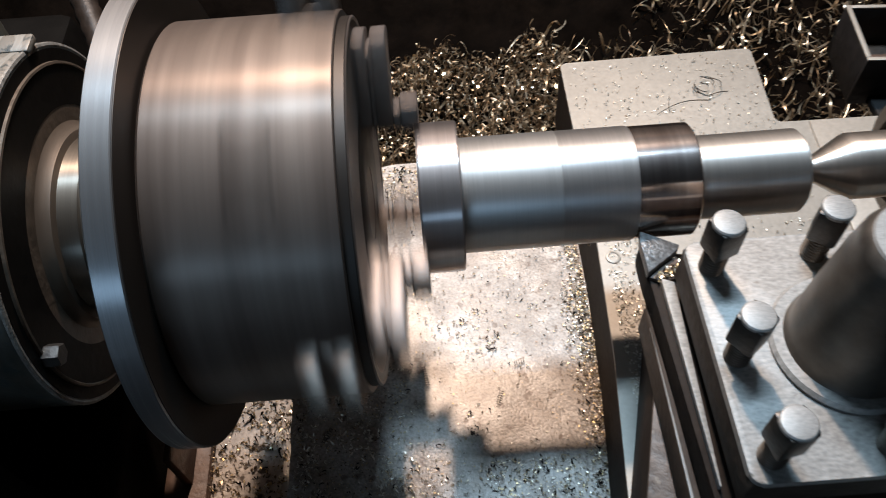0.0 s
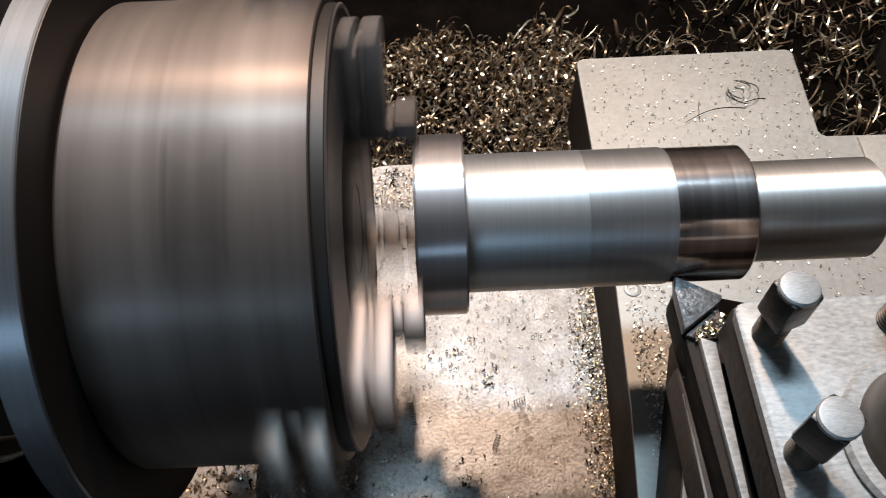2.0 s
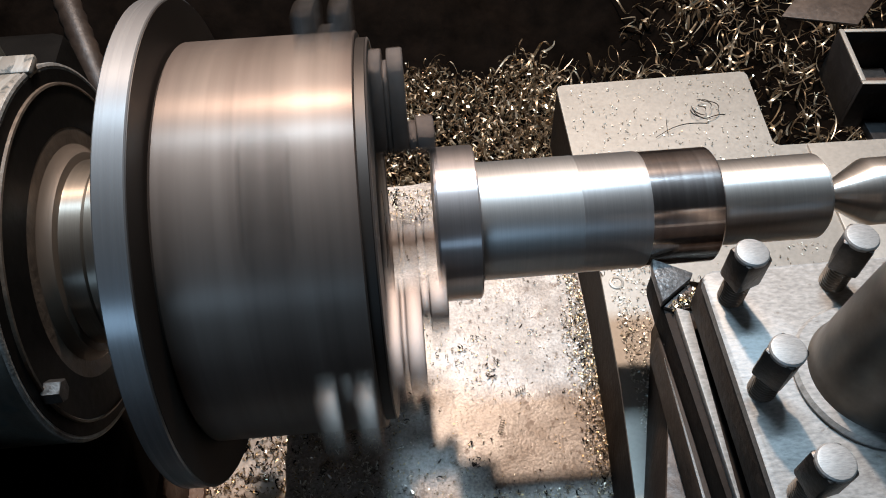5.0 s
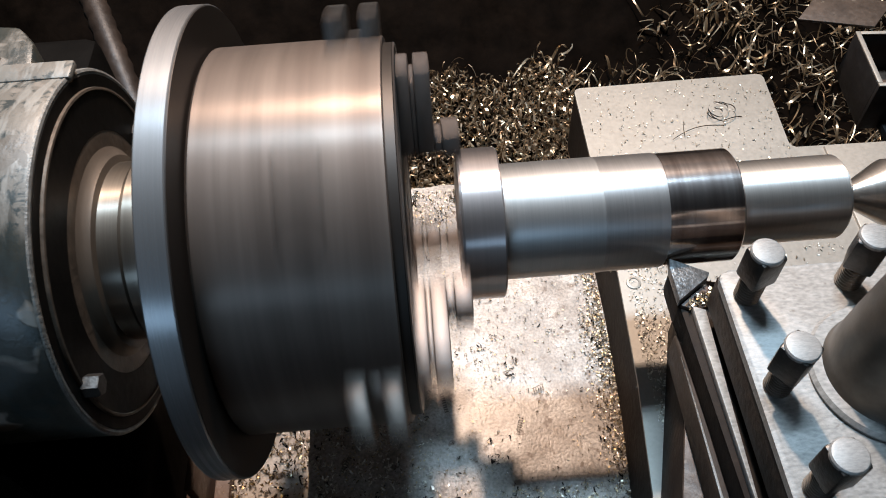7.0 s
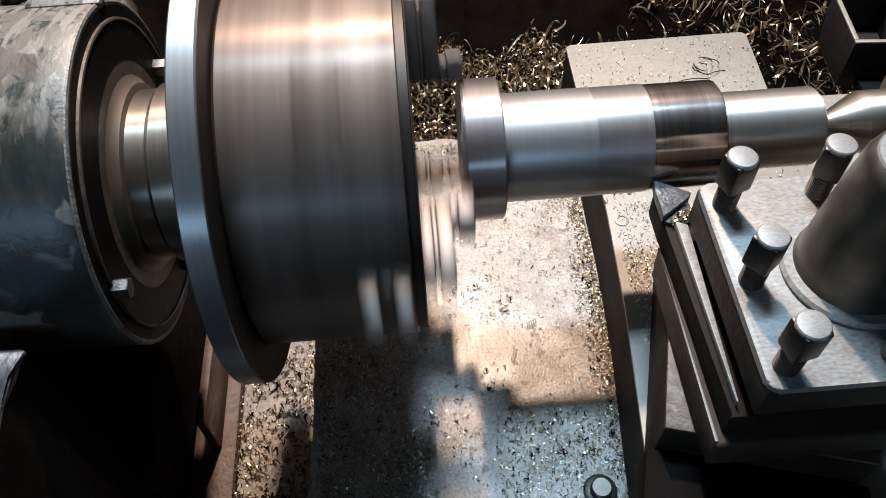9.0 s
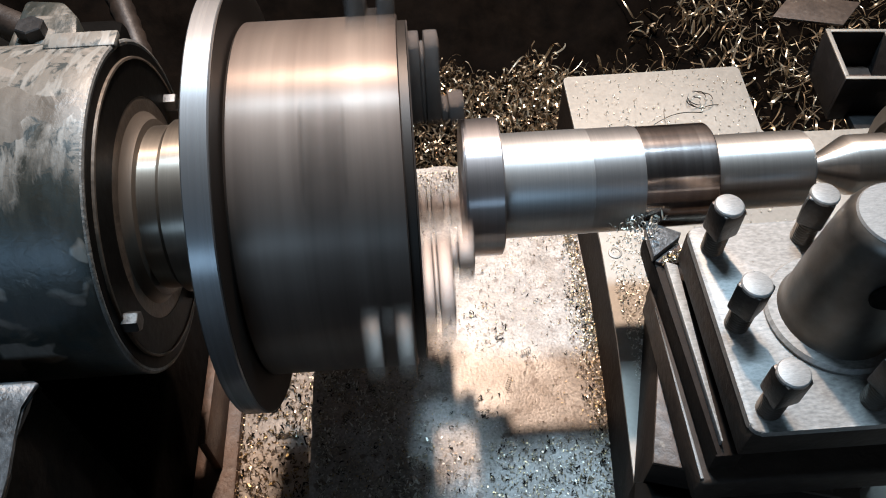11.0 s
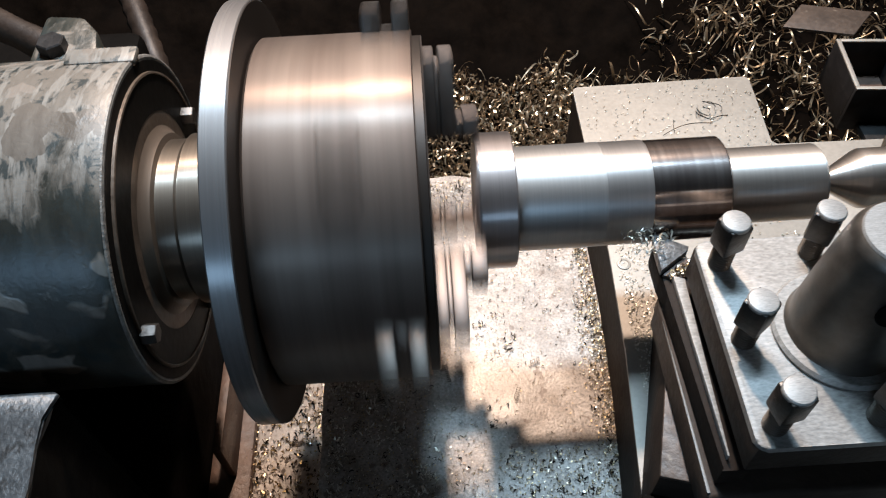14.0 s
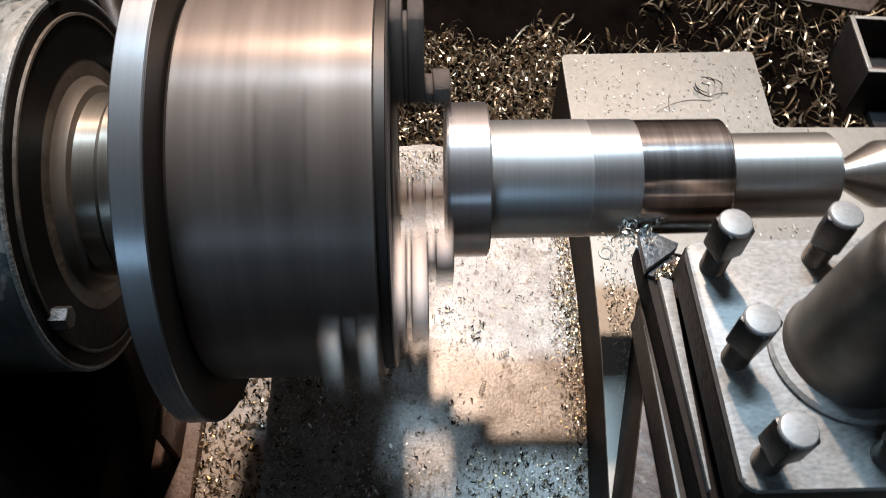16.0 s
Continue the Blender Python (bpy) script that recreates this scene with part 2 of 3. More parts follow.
PLATE = material("brown_steel_plate", (0.085, 0.058, 0.042), 0.5, 0.2, (0.04, 0.028, 0.021), 45, 0.8, 0.25, 200, spots=(0.13, 0.10, 0.075), spot_scale=110, spot_cut=0.68)
OILY = material("oily_brown_iron", (0.034, 0.022, 0.0155), 0.5, 0.1, (0.012, 0.008, 0.006), 30, 0.7, 0.3, 150, spec=0.3)
RUST = material("rusty_brown_iron", (0.12, 0.068, 0.044), 0.55, 0.1, (0.035, 0.022, 0.017), 40, 0.7, 0.4, 200)
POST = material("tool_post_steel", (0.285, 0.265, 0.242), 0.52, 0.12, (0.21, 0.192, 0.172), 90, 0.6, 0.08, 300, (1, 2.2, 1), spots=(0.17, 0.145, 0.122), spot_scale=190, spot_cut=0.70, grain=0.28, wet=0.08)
# iron of sides and shank, its shade put into the dark colour
SLIDE_SIDE = material("shaded_dark_iron", (0.030, 0.021, 0.0155), 0.68, 0.0, (0.010, 0.0072, 0.006), 30, 0.6, 0.25, 200, spec=0.10)
LEDGE = material("worn_blue_grey_paint", (0.044, 0.050, 0.054), 0.42, 0.0, (0.014, 0.015, 0.016), 60, 1.2, 0.3, 300, spots=(0.012, 0.012, 0.012), spot_scale=90, spot_cut=0.57)
# brown post sides, darkened in colour because hardly any light reaches them
POST_SIDE = material("shaded_post_steel", (0.054, 0.038, 0.028), 0.62, 0.0, (0.017, 0.012, 0.009), 30, 0.6, 0.3, 200, spec=0.2)
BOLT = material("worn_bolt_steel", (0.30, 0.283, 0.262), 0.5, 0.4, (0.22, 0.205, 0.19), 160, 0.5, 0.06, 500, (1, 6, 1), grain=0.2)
BOLT_SIDE = material("dark_bolt_steel", (0.085, 0.076, 0.068), 0.42, 0.8, (0.035, 0.031, 0.028), 80, 0.6, 0.15, 400)
HUB = material("greasy_hub_steel", (0.17, 0.15, 0.128), 0.42, 0.85, (0.07, 0.058, 0.048), 26, 0.8, 0.08, 120)


def loose_metal(name, tones, rough, metal):
    """Chips and curls whose tone differs from piece to piece."""
    m = bpy.data.materials.new(name)
    m.use_nodes = True
    n, l = m.node_tree.nodes, m.node_tree.links
    b = n["Principled BSDF"]
    b.inputs["Roughness"].default_value, b.inputs["Metallic"].default_value = rough, metal
    g = n.new("ShaderNodeNewGeometry")
    r = n.new("ShaderNodeValToRGB")
    e = r.color_ramp.elements
    for k, (at, c) in enumerate(tones):
        p = e[k] if k < 2 else e.new(at)
        p.position, p.color = at, (*c, 1)
    l.new(g.outputs["Random Per Island"], r.inputs["Fac"])
    l.new(r.outputs[0], b.inputs["Base Color"])
    return m


FLAKE = loose_metal("pale_flakes", ((0.0, (0.16, 0.12, 0.085)), (1.0, (0.70, 0.66, 0.58)), (0.25, (0.45, 0.38, 0.29)), (0.6, (0.62, 0.56, 0.47))), 0.4, 0.6)
CHIP = loose_metal("mixed_chips", ((0.0, (0.05, 0.036, 0.026)), (1.0, (0.66, 0.62, 0.54)), (0.30, (0.12, 0.085, 0.055)), (0.42, (0.42, 0.29, 0.13)), (0.75, (0.40, 0.31, 0.21))), 0.36, 0.7)
SWARF = loose_metal("steel_swarf", ((0.0, (0.04, 0.027, 0.018)), (1.0, (0.74, 0.64, 0.49)), (0.35, (0.27, 0.185, 0.108)), (0.75, (0.52, 0.40, 0.27))), 0.34, 0.8)
NUT = material("dull_nut_steel", (0.21, 0.19, 0.165), 0.55, 0.3, (0.09, 0.08, 0.07), 140, 0.9, 0.3, 500)
CARBIDE = material("carbide_tip", (0.19, 0.185, 0.18), 0.4, 0.5, (0.07, 0.064, 0.06), 190, 0.9, 0.3, 500, grain=0.4)
WALL = material("workshop_wall", (0.07, 0.06, 0.05), 0.85, 0.0, (0.04, 0.034, 0.028), 3, 0.5, 0.2, 30)
REFLECTOR = material("brown_reflector_panel", (0.075, 0.058, 0.045), 0.6, 0.0, (0.042, 0.032, 0.025), 6, 0.5, 0.1, 60)
FLOOR = material("workshop_floor", (0.045, 0.042, 0.04), 0.8, 0.0, (0.025, 0.022, 0.02), 3, 0.5, 0.2, 30)


# ---- building helpers ----
def finish(name, bm, mat, angle=35):
    me = bpy.data.meshes.new(name)
    bmesh.ops.recalc_face_normals(bm, faces=bm.faces[:])
    bm.to_mesh(me)
    bm.free()
    for m in (mat if isinstance(mat, (list, tuple)) else [mat]):
        me.materials.append(m)
    for p in me.polygons:
        p.use_smooth = True
    me.set_sharp_from_angle(angle=radians(angle))
    return me


def part(name, bm, mat, parent, label=""):
    ob = new(name, finish(name, bm, mat))
    ob.parent = parent
    return tagged(ob, label=label)


def solid(name, bm, mat, label="", category="", group="", kind="", at=(0, 0, 0)):
    ob = new(name, finish(name, bm, mat))
    ob.location = at
    return tagged(ob, label, category, group, kind)


def thing(name, label, category, group="", at=(0, 0, 0)):
    ob = new(name)
    ob.empty_display_size = 0.02
    ob.location = at
    return tagged(ob, label, category, group)


def box(x0, x1, y0, y1, z0, z1, bevel=0.0, segments=2, bm=None):
    own = bmesh.new()
    bmesh.ops.create_cube(own, size=1, matrix=Matrix.Translation(((x0 + x1) / 2, (y0 + y1) / 2, (z0 + z1) / 2)) @ Matrix.Diagonal((x1 - x0, y1 - y0, z1 - z0, 1)))
    if bevel:
        bmesh.ops.bevel(own, geom=own.edges[:], offset=bevel, segments=segments, affect="EDGES", profile=0.5)
    return merge(bm, own)


def merge(bm, own):
    if bm is None:
        return own
    me = bpy.data.meshes.new("join")
    own.to_mesh(me)
    own.free()
    bm.from_mesh(me)
    bpy.data.meshes.remove(me)
    return bm


def prism(points, z0, z1, bevel=0.0, bm=None):
    own = bmesh.new()
    low = [own.verts.new((x, y, z0)) for x, y in points]
    high = [own.verts.new((x, y, z1)) for x, y in points]
    own.faces.new(low[::-1])
    own.faces.new(high)
    k = len(points)
    for i in range(k):
        own.faces.new((low[i], low[(i + 1) % k], high[(i + 1) % k], high[i]))
    if bevel:
        bmesh.ops.bevel(own, geom=own.edges[:], offset=bevel, segments=2, affect="EDGES", profile=0.5)
    return merge(bm, own)


def turned(profile, n=96, axis="X", bm=None, m=None):
    """A closed solid turned round an axis from (along, radius) pairs."""
    own = bmesh.new()
    rings = []
    for a, r in profile:
        if r < 1e-6:
            rings.append([own.verts.new((a, 0, 0))])
        else:
            rings.append([own.verts.new((a, r * math.cos(2 * math.pi * i / n), r * math.sin(2 * math.pi * i / n))) for i in range(n)])
    for p, q in zip(rings, rings[1:]):
        for i in range(n):
            j = (i + 1) % n
            if len(p) == 1 and len(q) == 1:
                continue
            if len(p) == 1:
                own.faces.new((p[0], q[j], q[i]))
            elif len(q) == 1:
                own.faces.new((p[i], p[j], q[0]))
            else:
                own.faces.new((p[i], p[j], q[j], q[i]))
    for ring in (rings[0], rings[-1]):
        if len(ring) > 1:
            own.faces.new(ring)
    if axis == "Z":
        own.transform(Matrix.Rotation(radians(-90), 4, "Y"))
    if m is not None:
        own.transform(m)
    return merge(bm, own)


def hexagon(r, h, m, bm=None, top=0.0008):
    """A hexagon head along local z."""
    return turned([(0, r), (h - top, r), (h, r * 0.9), (h, 0)], 6, "Z", bm, m)


# ---- setting ----
bm = bmesh.new()
for x0, x1, z0, z1 in ((-3.2, -1.7, -1.1, 2.4), (-0.5, 3.2, -1.1, 2.4), (-1.7, -0.5, -1.1, 0.84), (-1.7, -0.5, 1.26, 2.4)):
    box(x0, x1, -2.2, -2.0, z0, z1, bm=bm)
solid("wall_south", bm, WALL, "dull brown plastered workshop wall with a window opening", "wall", kind="structure")
solid("wall_north", box(-3.2, 3.2, 2.4, 2.6, -1.1, 2.4), WALL, "dull brown plastered workshop wall", "wall", kind="structure")
solid("wall_west", box(-3.4, -3.2, -2.2, 2.6, -1.1, 2.4), WALL, "dull brown plastered workshop wall", "wall", kind="structure")
solid("wall_east", box(3.2, 3.4, -2.2, 2.6, -1.1, 2.4), WALL, "dull brown plastered workshop wall", "wall", kind="structure")
solid("floor", box(-3.4, 3.4, -2.2, 2.6, -1.2, -1.1), FLOOR, "dark oily concrete workshop floor", "floor", kind="structure")
solid("ceiling", box(-3.4, 3.4, -2.2, 2.6, 2.4, 2.5), WALL, "dull workshop ceiling", "ceiling", kind="structure")

# ---- lathe bed and tray ----
bed = thing("lathe_bed", "oily cast iron lathe bed strewn with chips", "lathe bed")
part("way", box(-0.345, 1.2, -0.30, 0.14, -0.19, -0.12, 0.003), BED, bed)
part("way", box(-0.345, 1.2, 0.17, 0.26, -0.19, -0.12, 0.003), BED, bed)
part("web", box(-0.345, 1.2, -0.29, 0.25, -0.6, -0.191), DARK_IRON, bed)
part("gap_wall", prism([(-0.384, -0.30), (-0.3455, -0.30), (-0.3455, 0.25), (-0.384, 0.25)], -0.6, -0.113, 0.003), RUST, bed, "rusty brown gap wall")
part("foot", box(-1.2, 1.2, -0.28, 0.3, -1.1, -0.6, 0.01), DARK_IRON, bed)

tray = thing("chip_tray", "black oily sheet steel chip tray behind the lathe", "chip tray")


def tray_sheet():
    bm = bmesh.new()
    bmesh.ops.create_grid(bm, x_segments=120, y_segments=70, size=0.5)
    for v in bm.verts:
        x, y = v.co.x * 2.4, 0.28 + (v.co.y + 0.5) * 1.15
        h = 0.035 * noise.fractal(Vector((x * 5, y * 5, 1.7)), 1.0, 2.0, 5)
        rise = max(0.0, y - 0.78) * 0.55 + max(0.0, -x - 0.05) * max(0.0, y - 0.5) * 0.5
        v.co = (x, y, -0.34 + h + rise)
    return bm


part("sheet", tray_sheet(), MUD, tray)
# unseen panel added so the turned steel mirrors something brown behind it
part("back_panel", box(-1.2, 1.2, 1.40, 1.42, -0.45, 1.8), REFLECTOR, tray, "brown reflector panel added out of view")

# ---- headstock ----
head = thing("headstock", "grey-green painted lathe headstock with worn chipped paint", "headstock")
T = Matrix.Translation((0, AY, AZ))


def worn_housing():
    bm = turned([(-0.95, 0.105), (-0.70, 0.105), (-0.60, 0.105), (-0.50, 0.105), (-0.42, 0.105), (-0.38, 0.105), (-0.355, 0.105), (-0.3385, 0.1052), (-0.3355, 0.1035), (-0.3355, 0.099)], 128, m=T)
    for v in bm.verts:
        if v.co.x > -0.34:
            k = noise.noise(v.co * 160) * 0.0009
            v.co.x += k
    return bm


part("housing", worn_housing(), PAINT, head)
part("bearing_cover", turned([(-0.345, 0.102), (-0.3350, 0.102), (-0.3350, 0.0945), (-0.3338, 0.0938), (-0.3338, 0.0705), (-0.3400, 0.0695), (-0.352, 0.0695), (-0.352, 0.05)], 128, m=T), COVER, head, "dark oily bearing cover")
part("cover_edge", turned([(-0.3352, 0.0950), (-0.3334, 0.0948), (-0.3331, 0.0936), (-0.3340, 0.0930)], 128, m=T), RINGS, head, "thin bright edge of the bearing cover")
FRONT = [(-1.0, -0.30), (-0.3760, -0.30), (-0.3770, -0.092), (-0.3790, -0.072), (-0.3806, -0.057), (-0.3765, -0.049), (-0.3735, -0.0435), (-0.3770, -0.0415), (-1.0, -0.0405)]
# sides near black for the shade they stand in; the painted top stays paler
part("front_case", prism(FRONT, -0.30, 0.1975, 0.004), SHADE_BLACK, head, "front case of the headstock, coloured black for shade")
part("ledge", prism(FRONT, 0.1980, 0.2010, 0.0012), LEDGE, head, "pale worn top of the front case")
# block added to fill the void under the spindle with the blackness of shade
part("void_filler", box(-0.4565, -0.3850, -0.30, 0.25, -0.59, -0.010, 0.02, 4), SHADE_BLACK, head, "black filler block added below the spindle")
# near black, so the dark behind the housing lies in its colour
part("back_body", box(-1.0, -0.40, 0.10, 0.32, -0.30, 0.17, 0.012), SHADE_BLACK, head)
for ang, rad in ((174.4, 0.0920), (12, 0.0815), (268, 0.0900)):
    a = radians(ang)
    m = Matrix.Translation((-0.3345, AY + rad * math.cos(a), AZ + rad * math.sin(a))) @ pose(0, 0, 0, 0, 90, 0) @ pose(0, 0, 0, 0, 0, 12)
    part("cover_bolt", hexagon(0.0062, 0.0088, m), BOLT_SIDE, head, "small worn hexagon cover bolt")
part("top_plate", box(-0.375, -0.3335, 0.124, 0.138, 0.2840, 0.2890, 0.0015), PAINT, head)
bm = prism([(-0.41, 0.150), (-0.366, 0.146), (-0.372, 0.178), (-0.384, 0.194), (-0.41, 0.198)], 0.15, 0.272, 0.004)
part("lug", bm, PAINT, head, "worn cast lug with a nut")
part("worn_rim", turned([(-0.3368, 0.1050), (-0.3366, 0.1054), (-0.3356, 0.1050), (-0.3350, 0.1036), (-0.3352, 0.1030)], 128, m=T), NUT, head, "bare chipped edge of the housing")
part("lug_nut", hexagon(0.009, 0.010, Matrix.Translation((-0.395, 0.160, 0.270))), DARK_IRON, head)


def tube(points, r, n=14):
    bm = bmesh.new()
    last = None
    for i, p in enumerate(points):
        d = (points[min(i + 1, len(points) - 1)] - points[max(i - 1, 0)]).normalized()
        u = d.cross(Vector((0, 0.3, 1))).normalized()
        v = d.cross(u)
        ring = [bm.verts.new(p + (u * math.cos(6.2832 * k / n) + v * math.sin(6.2832 * k / n)) * r * (1.0 if i % 2 else 0.88)) for k in range(n)]
        if last:
            for k in range(n):
                bm.faces.new((last[k], last[(k + 1) % n], ring[(k + 1) % n], ring[k]))
        else:
            bm.faces.new(ring)
        last = ring
    bm.faces.new(last)
    return bm


path = [Vector((-0.50 + 0.12 * k / 40, 0.56 - 0.30 * k / 40, 0.10 - 0.12 * (k / 40) ** 2)) for k in range(41)]
solid("cable_conduit", tube(path, 0.013), OILY, "dark oily ribbed conduit behind the headstock", "conduit")

lever = [Vector((-0.475 + 0.085 * f, 0.222 - 0.052 * f, 0.262 - 0.010 * f * f)) for f in (0, 0.25, 0.5, 0.75, 1.0)]
solid("shift_lever", tube(lever, 0.011), OILY, "brown oily cast lever behind the headstock", "lever")

# ---- chuck, turning ----
chuck = thing("lathe_chuck", "large steel three-jaw lathe chuck spinning on its flange", "lathe chuck", at=(0, AY, AZ))
part("spindle_nose", turned([(-0.36, 0.052), (-0.3165, 0.052), (-0.3155, 0.050), (-0.3145, 0.050), (-0.3135, 0.0550), (-0.280, 0.0560), (-0.276, 0.0560), (-0.276, 0)], 96), SPINDLE, chuck)
part("oil_ring", turned([(-0.356, 0.053), (-0.354, 0.060), (-0.344, 0.0660), (-0.3400, 0.0677), (-0.3368, 0.0672), (-0.3358, 0.0650), (-0.3352, 0.0630), (-0.3315, 0.0580), (-0.3285, 0.0562), (-0.3275, 0.0525)], 96), RINGS, chuck, "oily brown thrower ring")
part("flange", turned([(-0.2774, 0), (-0.2774, 0.1330), (-0.2766, 0.1340), (-0.2640, 0.1340), (-0.2634, 0.1334), (-0.2634, 0)], 160), FLANGE, chuck, "ground steel back flange")
part("flange_face", turned([(-0.2638, 0.1332), (-0.2630, 0.1329), (-0.2630, 0.1086), (-0.2636, 0.1080)], 160), FACE, chuck, "dark face of the flange")
part("body", turned([(-0.2634, 0.104), (-0.2632, 0.1084), (-0.2626, 0.1092), (-0.2612, 0.1108), (-0.1718, 0.1108), (-0.1712, 0.1102), (-0.1712, 0.095), (-0.19, 0.095), (-0.19, 0)], 160), CHUCK, chuck)
part("front_plate", turned([(-0.1716, 0.094), (-0.1712, 0.1070), (-0.1664, 0.1070), (-0.1656, 0.1062), (-0.1656, 0.1000), (-0.1668, 0.0990), (-0.1668, 0.060), (-0.1656, 0.058), (-0.1656, 0.022), (-0.19, 0.022)], 160), FACE, chuck, "dark front face of the chuck")
part("front_rim", turned([(-0.1660, 0.1072), (-0.1652, 0.1064), (-0.1652, 0.1050), (-0.1658, 0.1046)], 160), JAW, chuck, "bright worn rim of the front face")
for k in range(3):
    m = Matrix.Rotation(radians(120 * k + 60), 4, "X")
    bm = turned([(0.108, 0.0), (0.108, 0.0125), (0.1112, 0.0125), (0.1116, 0.0105), (0.1095, 0.0100), (0.1095, 0)], 24, "Z", m=m @ Matrix.Translation((-0.212, 0, 0)) @ pose(0, 0, 0, -90, 0, 0))
    part("key_socket", bm, COVER, chuck, "round socket for the chuck key")
for k in range(3):
    m = Matrix.Rotation(radians(120 * k), 4, "X")
    base = bmesh.new()
    box(-0.2000, -0.1890, 0.046, 0.1285, -0.0080, 0.0080, 0.0012, bm=base)
    box(-0.1822, -0.1718, 0.046, 0.1285, -0.0080, 0.0080, 0.0012, bm=base)
    box(-0.1890, -0.1822, 0.046, 0.1150, -0.0060, 0.0060, 0.0005, bm=base)
    base.transform(m)
    steps = []
    for name, x0, x1, r1, half in (("jaw", -0.1660, -0.1588, 0.100, 0.013), ("groove", -0.1590, -0.1560, 0.094, 0.011), ("jaw_step", -0.1562, -0.1475, 0.100, 0.013), ("groove", -0.1478, -0.1430, 0.0600, 0.0105), ("jaw_tip", -0.1432, -0.1335, 0.0625, 0.012)):
        bm = box(x0, x1, 0.0455, r1, -half, half, 0.0010)
        bm.transform(m)
        steps.append(part(name, bm, JAW, steps[0] if steps else chuck, "" if steps else "stepped chuck jaw"))
    jaw = steps[0]
    part("jaw_foot", base, FOOT, jaw, "bright forked jaw foot standing out of its slot")

# ---- workpiece ----
work = thing("turned_shaft", "stepped steel shaft being turned between chuck and centre", "workpiece", at=(0, AY, AZ))
part("collar", turned([(-0.1362, 0), (-0.1362, 0.0435), (-0.1350, 0.0445), (-0.1137, 0.0445), (-0.1127, 0.0435), (-0.1127, 0.0345)], 128), FLANGE_WORK, work, "polished collar at the chuck end")
part("journal", turned([(-0.1127, 0.0), (-0.1127, 0.0334), (0.0203, 0.0334), (0.0213, 0.0324), (0.0213, 0)], 128), BRIGHT, work, "freshly cut bright band")
part("end_journal", turned([(0.0213, 0.0), (0.0213, 0.0243), (0.0218, 0.0249), (0.0840, 0.0249), (0.0862, 0.0228), (0.0862, 0)], 128), SMOOTH, work)
part("matt_journal", turned([(-0.1127, 0.0330), (-0.1127, 0.0333), (-0.1115, 0.0341), (-0.0566, 0.0341), (-0.0564, 0.0339)], 128), MATT, work, "matt grey turned length")
# the uncut skin: the tool takes it off towards the chuck
skin = thing("uncut_skin", "grey uncut surface layer of the turned shaft", "workpiece", at=(0, AY, AZ))
part("layer", turned([(-0.0900, 0.0335), (-0.0900, 0.0339), (-0.0222, 0.0339), (-0.0208, 0.0335)], 128), TURNED, skin)

# ---- tailstock ----
tail = thing("tailstock", "dark cast iron lathe tailstock with a live centre", "tailstock")
part("live_centre", turned([(0.0835, 0.0), (0.0862, 0.0022), (0.114, 0.0190), (0.116, 0.0198), (0.140, 0.0198), (0.1405, 0.017), (0.145, 0.017)], 72, m=T), CENTRE, tail, "polished live centre cone")
part("quill", turned([(0.144, 0.0), (0.144, 0.017), (0.150, 0.017), (0.150, 0.026), (0.1465, 0.027), (0.1465, 0.031), (0.150, 0.032), (0.150, 0.038), (0.152, 0.040), (0.36, 0.040), (0.36, 0)], 72, m=T), HUB, tail, "dark grey quill with a ringed front face")
part("casting", box(0.34, 0.75, -0.02, 0.19, -0.12, 0.26, 0.02), DARK_IRON, tail)

# ---- carriage: all of it feeds along the bed ----
CARRIAGE = []


def fed(ob):
    CARRIAGE.append(ob)
    return ob


saddle = fed(thing("saddle", "oily brown cast iron lathe saddle strewn with chips", "lathe saddle"))


def saddle_plate():
    x0, x1, y0, y1, n, k = -0.2565, -0.0125, -0.24, 0.281, 60, 120
    bm = bmesh.new()
    top = [[bm.verts.new((x0 + (x1 - x0) * i / n, y0 + (y1 - y0) * j / k, 0)) for j in range(k + 1)] for i in range(n + 1)]
    for i in range(n):
        for j in range(k):
            bm.faces.new((top[i][j], top[i + 1][j], top[i + 1][j + 1], top[i][j + 1]))
    for v in bm.verts:
        x, y = v.co.x, v.co.y
        v.co.z = 0.0012 * noise.fractal(Vector((x * 14, y * 14, 0.3)), 1.0, 2.0, 4) - 0.001
        if y > y1 - 0.001:
            v.co.y += 0.006 * noise.noise(Vector((x * 40, 3, 0)))
        if x < x0 + 0.001:
            v.co.x += 0.0012 * noise.noise(Vector((7, y * 60, 0)))
    edge = [e for e in bm.edges if e.is_boundary]
    made = bmesh.ops.extrude_edge_only(bm, edges=edge)
    for v in made["geom"]:
        if isinstance(v, bmesh.types.BMVert):
            v.co.z = -0.055
    return bm


part("wing", saddle_plate(), SADDLE, saddle)
part("apron", box(-0.25, 0.25, -0.26, -0.241, -0.3, -0.02, 0.006), DARK_IRON, saddle)
bm = turned([(-0.004, 0.0), (-0.004, 0.011), (0.0015, 0.012), (0.0025, 0.0105), (0.0025, 0)], 32, "Z", m=Matrix.Translation((-0.0514, -0.0742, 0)))
part("washer", bm, BOLT_SIDE, saddle)
part("cap_screw", turned([(0.002, 0.0), (0.002, 0.0075), (0.0085, 0.0075), (0.0095, 0.0065), (0.0095, 0)], 24, "Z", m=Matrix.Translation((-0.0514, -0.0742, 0))), HUB, saddle, "round headed screw")

cross = fed(thing("cross_slide", "grey scraped iron cross slide with scattered chips", "cross slide"))
outline = [(-0.0160, 0.3225), (0.1545, 0.3240), (0.1500, 0.2330), (0.31, 0.230), (0.31, -0.30), (-0.052, -0.30), (-0.0300, -0.0550), (-0.0215, 0.0330), (-0.0170, 0.1230)]


